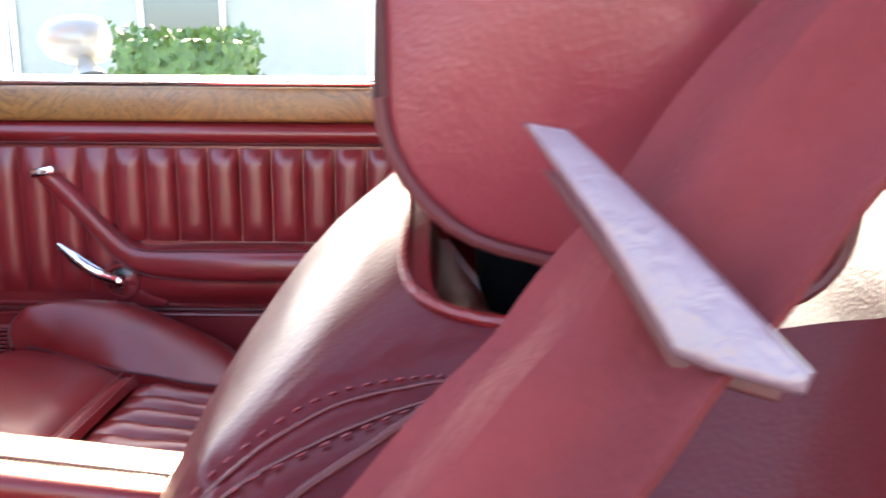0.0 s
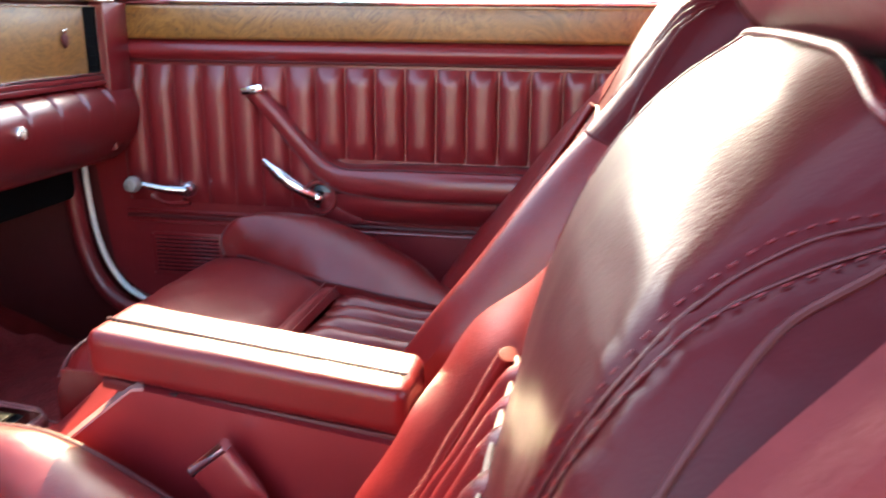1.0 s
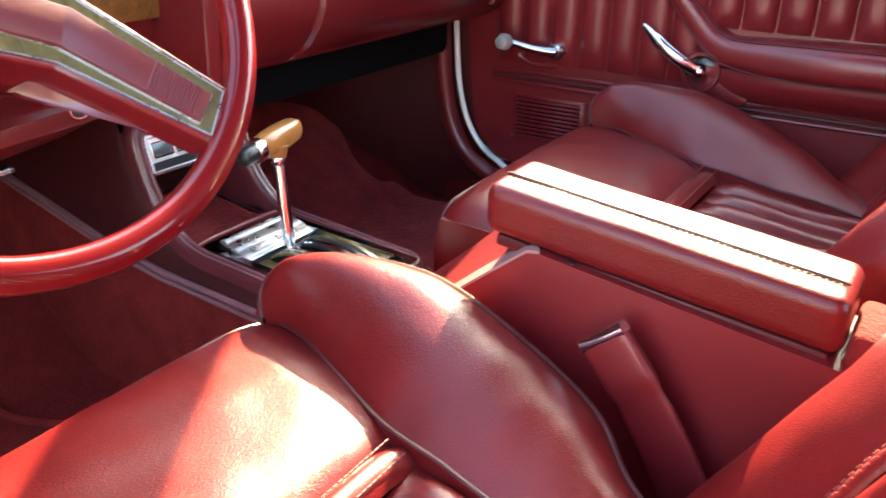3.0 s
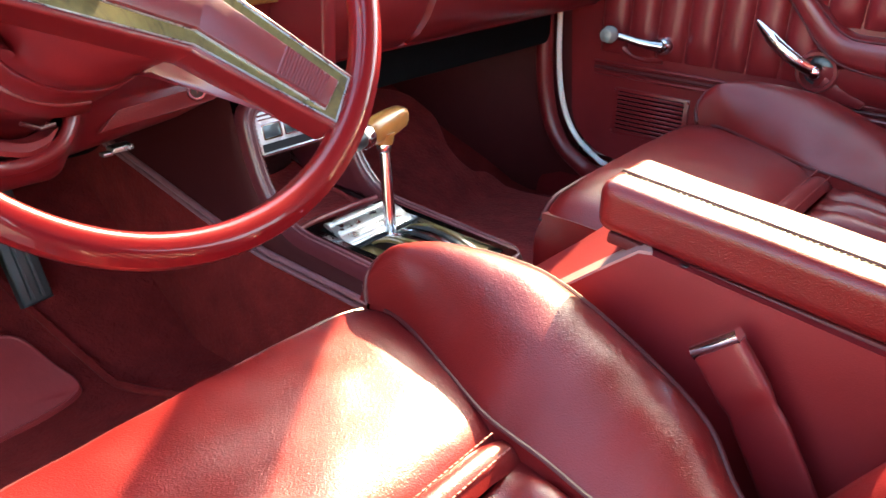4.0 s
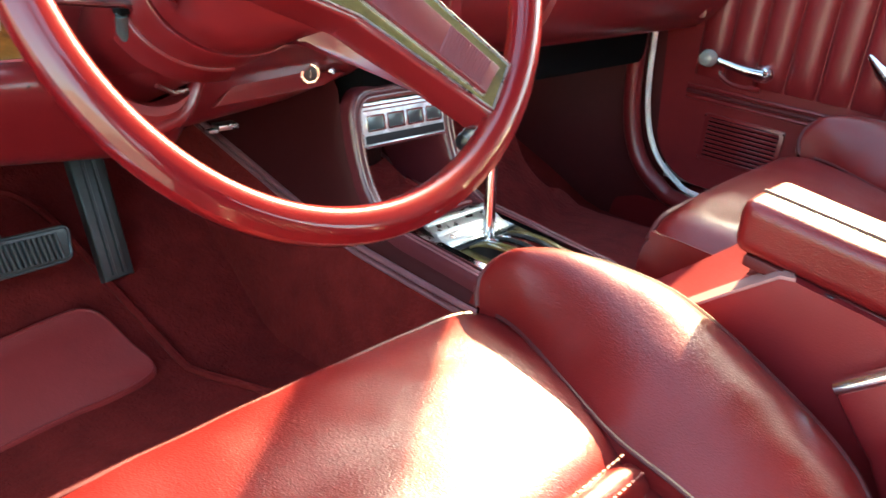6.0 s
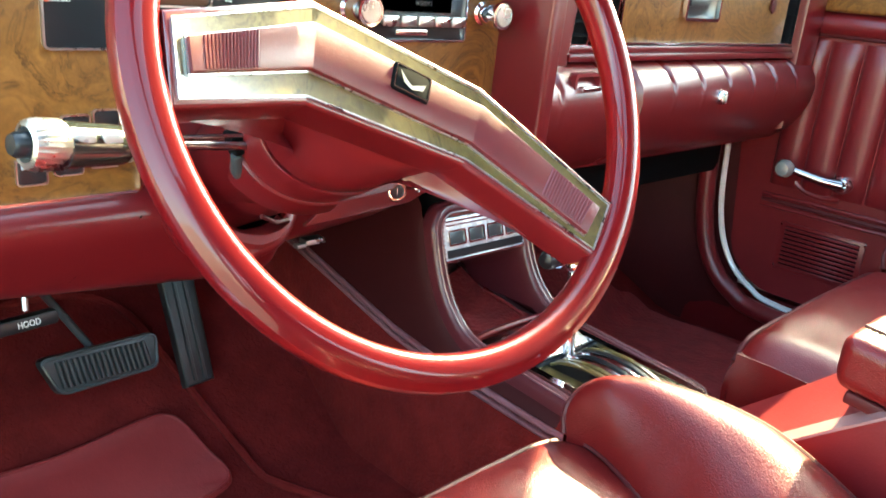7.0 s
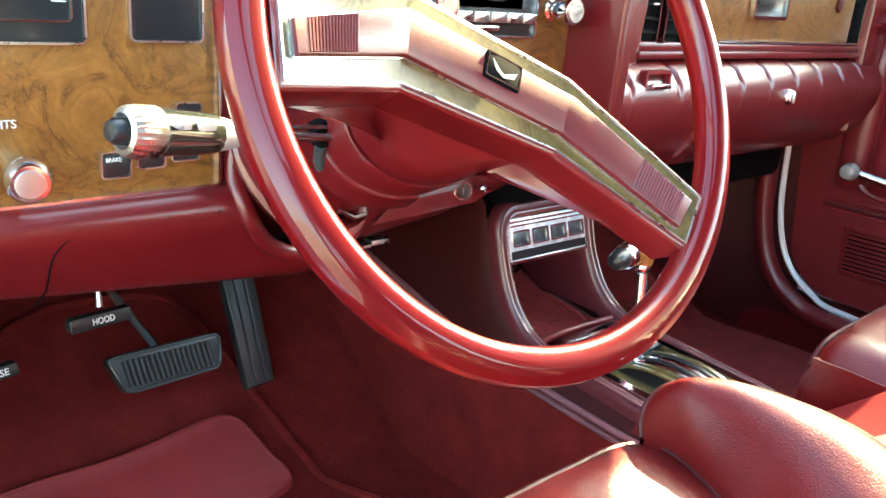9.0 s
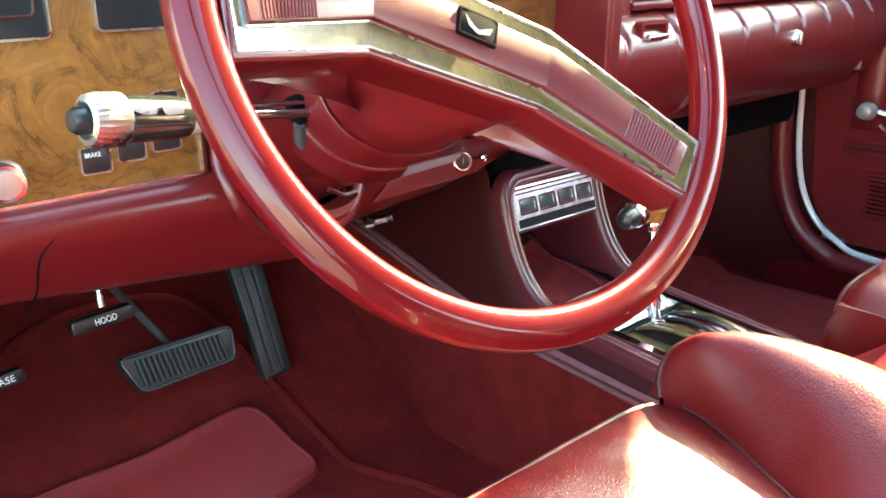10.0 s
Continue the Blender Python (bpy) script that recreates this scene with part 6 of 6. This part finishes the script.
for u in (-0.008, 0.006):
    part("rib", tube([gmx @ Vector((u, -0.078, 0.0145)), gmx @ Vector((u, 0.10, 0.0145))], 0.003, 6), RUBBER, gas)
hood = thing("hood_release", "black hood release handle with white lettering", "handle", (0.26, 1.12, 0.76))
hm = facing((0.256, 1.112, 0.7715), (1, 0.0, 0.06), (0, 0.1, 1))
part("handle", prism(rounded(0.055, 0.013, 0.003, 3), hm, 0.010, 0.002), BLACK, hood)
words("HOOD", 0.0085, hm @ Matrix.Translation((0.002, 0.0, 0.0103)), LETTER, hood, width=0.019)
part("pull_stem", tube([(0.262, 1.122, 0.777), (0.264, 1.13, 0.80), (0.262, 1.14, 0.83)], 0.003, 8), BRUSHED, hood)
park = thing("parking_brake_release", "black brake release handle with white lettering", "handle", (0.16, 1.12, 0.73))
pk = facing((0.155, 1.112, 0.741), (1, 0.0, 0.09), (0, 0.1, 1))
part("handle", prism(rounded(0.062, 0.012, 0.003, 3), pk, 0.010, 0.002), BLACK, park)
words("RELEASE", 0.0085, pk @ Matrix.Translation((0.008, 0.0, 0.0103)), LETTER, park, width=0.030)
part("pull_stem", tube([(0.15, 1.122, 0.75), (0.15, 1.14, 0.83)], 0.003, 8), BRUSHED, park)

# ---- heel pad and floor mat edges ----
heel = thing("heel_pad", "red vinyl heel pad set in the driver carpet", "floor mat", (0.36, 1.2, 0.5))


def on_floor(x, y, up):
    return Vector((x, y, floor_z(y) + up))


def on_slope(x, y, up):
    """On the foot of the toe board, where the pad lies flat."""
    return Vector((x, y, 0.472 + 0.65 * (y - 1.14) + up))


outl = spline([(x, y, 0) for x, y in ((0.15, 1.228), (0.32, 1.236), (0.425, 1.246), (0.454, 1.244), (0.471, 1.229), (0.484, 1.190), (0.496, 1.161), (0.484, 1.148), (0.44, 1.142), (0.36, 1.139), (0.29, 1.134), (0.15, 1.13))], 4, closed=True)
cx, cy = 0.325, 1.188
rows = []
for e, u in ((1.0, 0.001), (0.992, 0.007), (0.975, 0.0085), (0.955, 0.0068), (0.6, 0.0065), (0.25, 0.0065), (0.001, 0.0065)):
    rows.append([on_slope(cx + (p.x - cx) * e, cy + (p.y - cy) * e, u) for p in outl])
part("pad", grid(rows, closed_u=True), HEEL, heel)
part("raised_border", tube([on_slope(cx + (p.x - cx) * 0.98, cy + (p.y - cy) * 0.98, 0.0072) for p in outl], 0.0022, 8, closed=True), HEEL, heel, "raised moulded border")
mat_d = thing("carpet_edge", "bound seam in the maroon driver carpet", "carpet seam", (0.45, 1.3, 0.55))
part("binding", tube([on_floor(p.x, p.y, 0.004) for p in spline([(0.20, 1.375, 0), (0.30, 1.415, 0), (0.42, 1.41, 0), (0.47, 1.37, 0), (0.50, 1.27, 0), (0.52, 1.2, 0), (0.545, 1.12, 0), (0.575, 1.05, 0), (0.6, 0.95, 0)], 6)], 0.006, 8), CARPET, mat_d)
mat_p = thing("floor_mat", "maroon carpet mat in the passenger footwell", "floor mat", (1.15, 1.15, 0.48))
outl = spline([(0.90, 1.40, 0), (1.15, 1.44, 0), (1.37, 1.41, 0), (1.425, 1.34, 0), (1.392, 1.265, 0), (1.40, 1.21, 0), (1.45, 1.158, 0), (1.45, 0.85, 0), (1.1, 0.80, 0), (0.90, 0.82, 0)], 5, closed=True)
rows = []
for e, u in ((1.0, 0.0), (1.0, 0.010), (0.975, 0.014), (0.85, 0.012), (0.7, 0.012), (0.55, 0.012), (0.4, 0.012), (0.25, 0.012), (0.1, 0.012), (0.001, 0.012)):
    rows.append([on_floor(1.12 + (p.x - 1.12) * e, 1.12 + (p.y - 1.12) * e, u + 0.002) for p in outl])
part("mat", grid(rows, closed_u=True), MAT, mat_p)

# ---- outside, past the passenger window ----
hedge = thing("hedge", "clipped green hedge across the street", "hedge", (9.0, 4.0, GROUND_Z))
rng = random.Random(4)
bm = bmesh.new()
for k in range(2600):
    p = Vector((9 + rng.uniform(-0.5, 0.5), rng.uniform(2.1, 3.5), GROUND_Z + rng.uniform(0.1, 1.46)))
    p.z += 0.08 * noise.noise(Vector((p.x, p.y * 2, 0)))
    q = Euler((rng.uniform(0, 6), rng.uniform(0, 6), rng.uniform(0, 6))).to_matrix()
    a, b = q @ Vector((0.06, 0, 0)), q @ Vector((0, 0.035, 0))
    vs = [bm.verts.new(p + v) for v in (-a, b, a, -b)]
    bm.faces.new(vs)
tagged(part("leaves", bm, LEAF, hedge, smooth=False), kind="stuff")
part("core", box((9, 2.8, GROUND_Z + 0.7), (0.8, 1.3, 1.3), 0.1), LEAF, hedge)

house = thing("building", "pale stucco building with white posts", "building", (14, 2, GROUND_Z))
part("wall", box((14.5, 2, 1.66), (0.4, 26, 3.0)), STUCCO, house)
for y in (-3.4, -1.2, 1.05, 6.2):
    part("post", box((11.6, y, 1.6), (0.22, 0.22, 3.0), 0.02), WHITE, house)
for y in (-5.5, -2.3, 4.5, 8.0):
    w = part("window", box((14.28, y, 1.9), (0.06, 1.3, 1.5)), GLASS, house)
    part("window_frame", join(box((14.24, y - 0.68, 1.9), (0.06, 0.08, 1.6)), box((14.24, y + 0.68, 1.9), (0.06, 0.08, 1.6)), box((14.24, y, 2.68), (0.06, 1.4, 0.08)), box((14.24, y, 1.12), (0.06, 1.4, 0.08))), WHITE, w)

car = thing("parked_car", "white parked car on the far side", "car", (7.0, -0.6, GROUND_Z))
side = [(-2.2, 0.45), (-2.25, 0.75), (-1.9, 0.92), (-1.2, 0.98), (-0.6, 1.38), (0.7, 1.40), (1.3, 1.0), (2.1, 0.88), (2.2, 0.6), (2.15, 0.4)]
part("body", prism([(-a, b) for a, b in side][::-1], facing((8.2, -0.9, GROUND_Z), (0, -1, 0), (0, 0, 1)) @ Matrix.Translation((0, 0, 0)), 1.5, 0.06, 3), WHITE, car)
for y in (-2.25, 0.45):
    wl = part("wheel", lathe((6.78, y, GROUND_Z + 0.31), (-1, 0, 0), [(0, 0.30), (0.02, 0.31), (0.05, 0.26), (0.05, 0.18), (0.07, 0.16), (0.07, 0.01)], 24), RUBBER, car)
    part("hubcap", lathe((6.73, y, GROUND_Z + 0.31), (-1, 0, 0), [(0, 0.17), (0.03, 0.12), (0.035, 0.01)], 20), CHROME, wl)
part("side_window", prism([(-1.0, 1.0), (-0.55, 1.32), (0.65, 1.34), (1.1, 1.02)][::-1], facing((6.69, -0.9, GROUND_Z), (0, -1, 0), (0, 0, 1)), 0.01), GLASS, car)
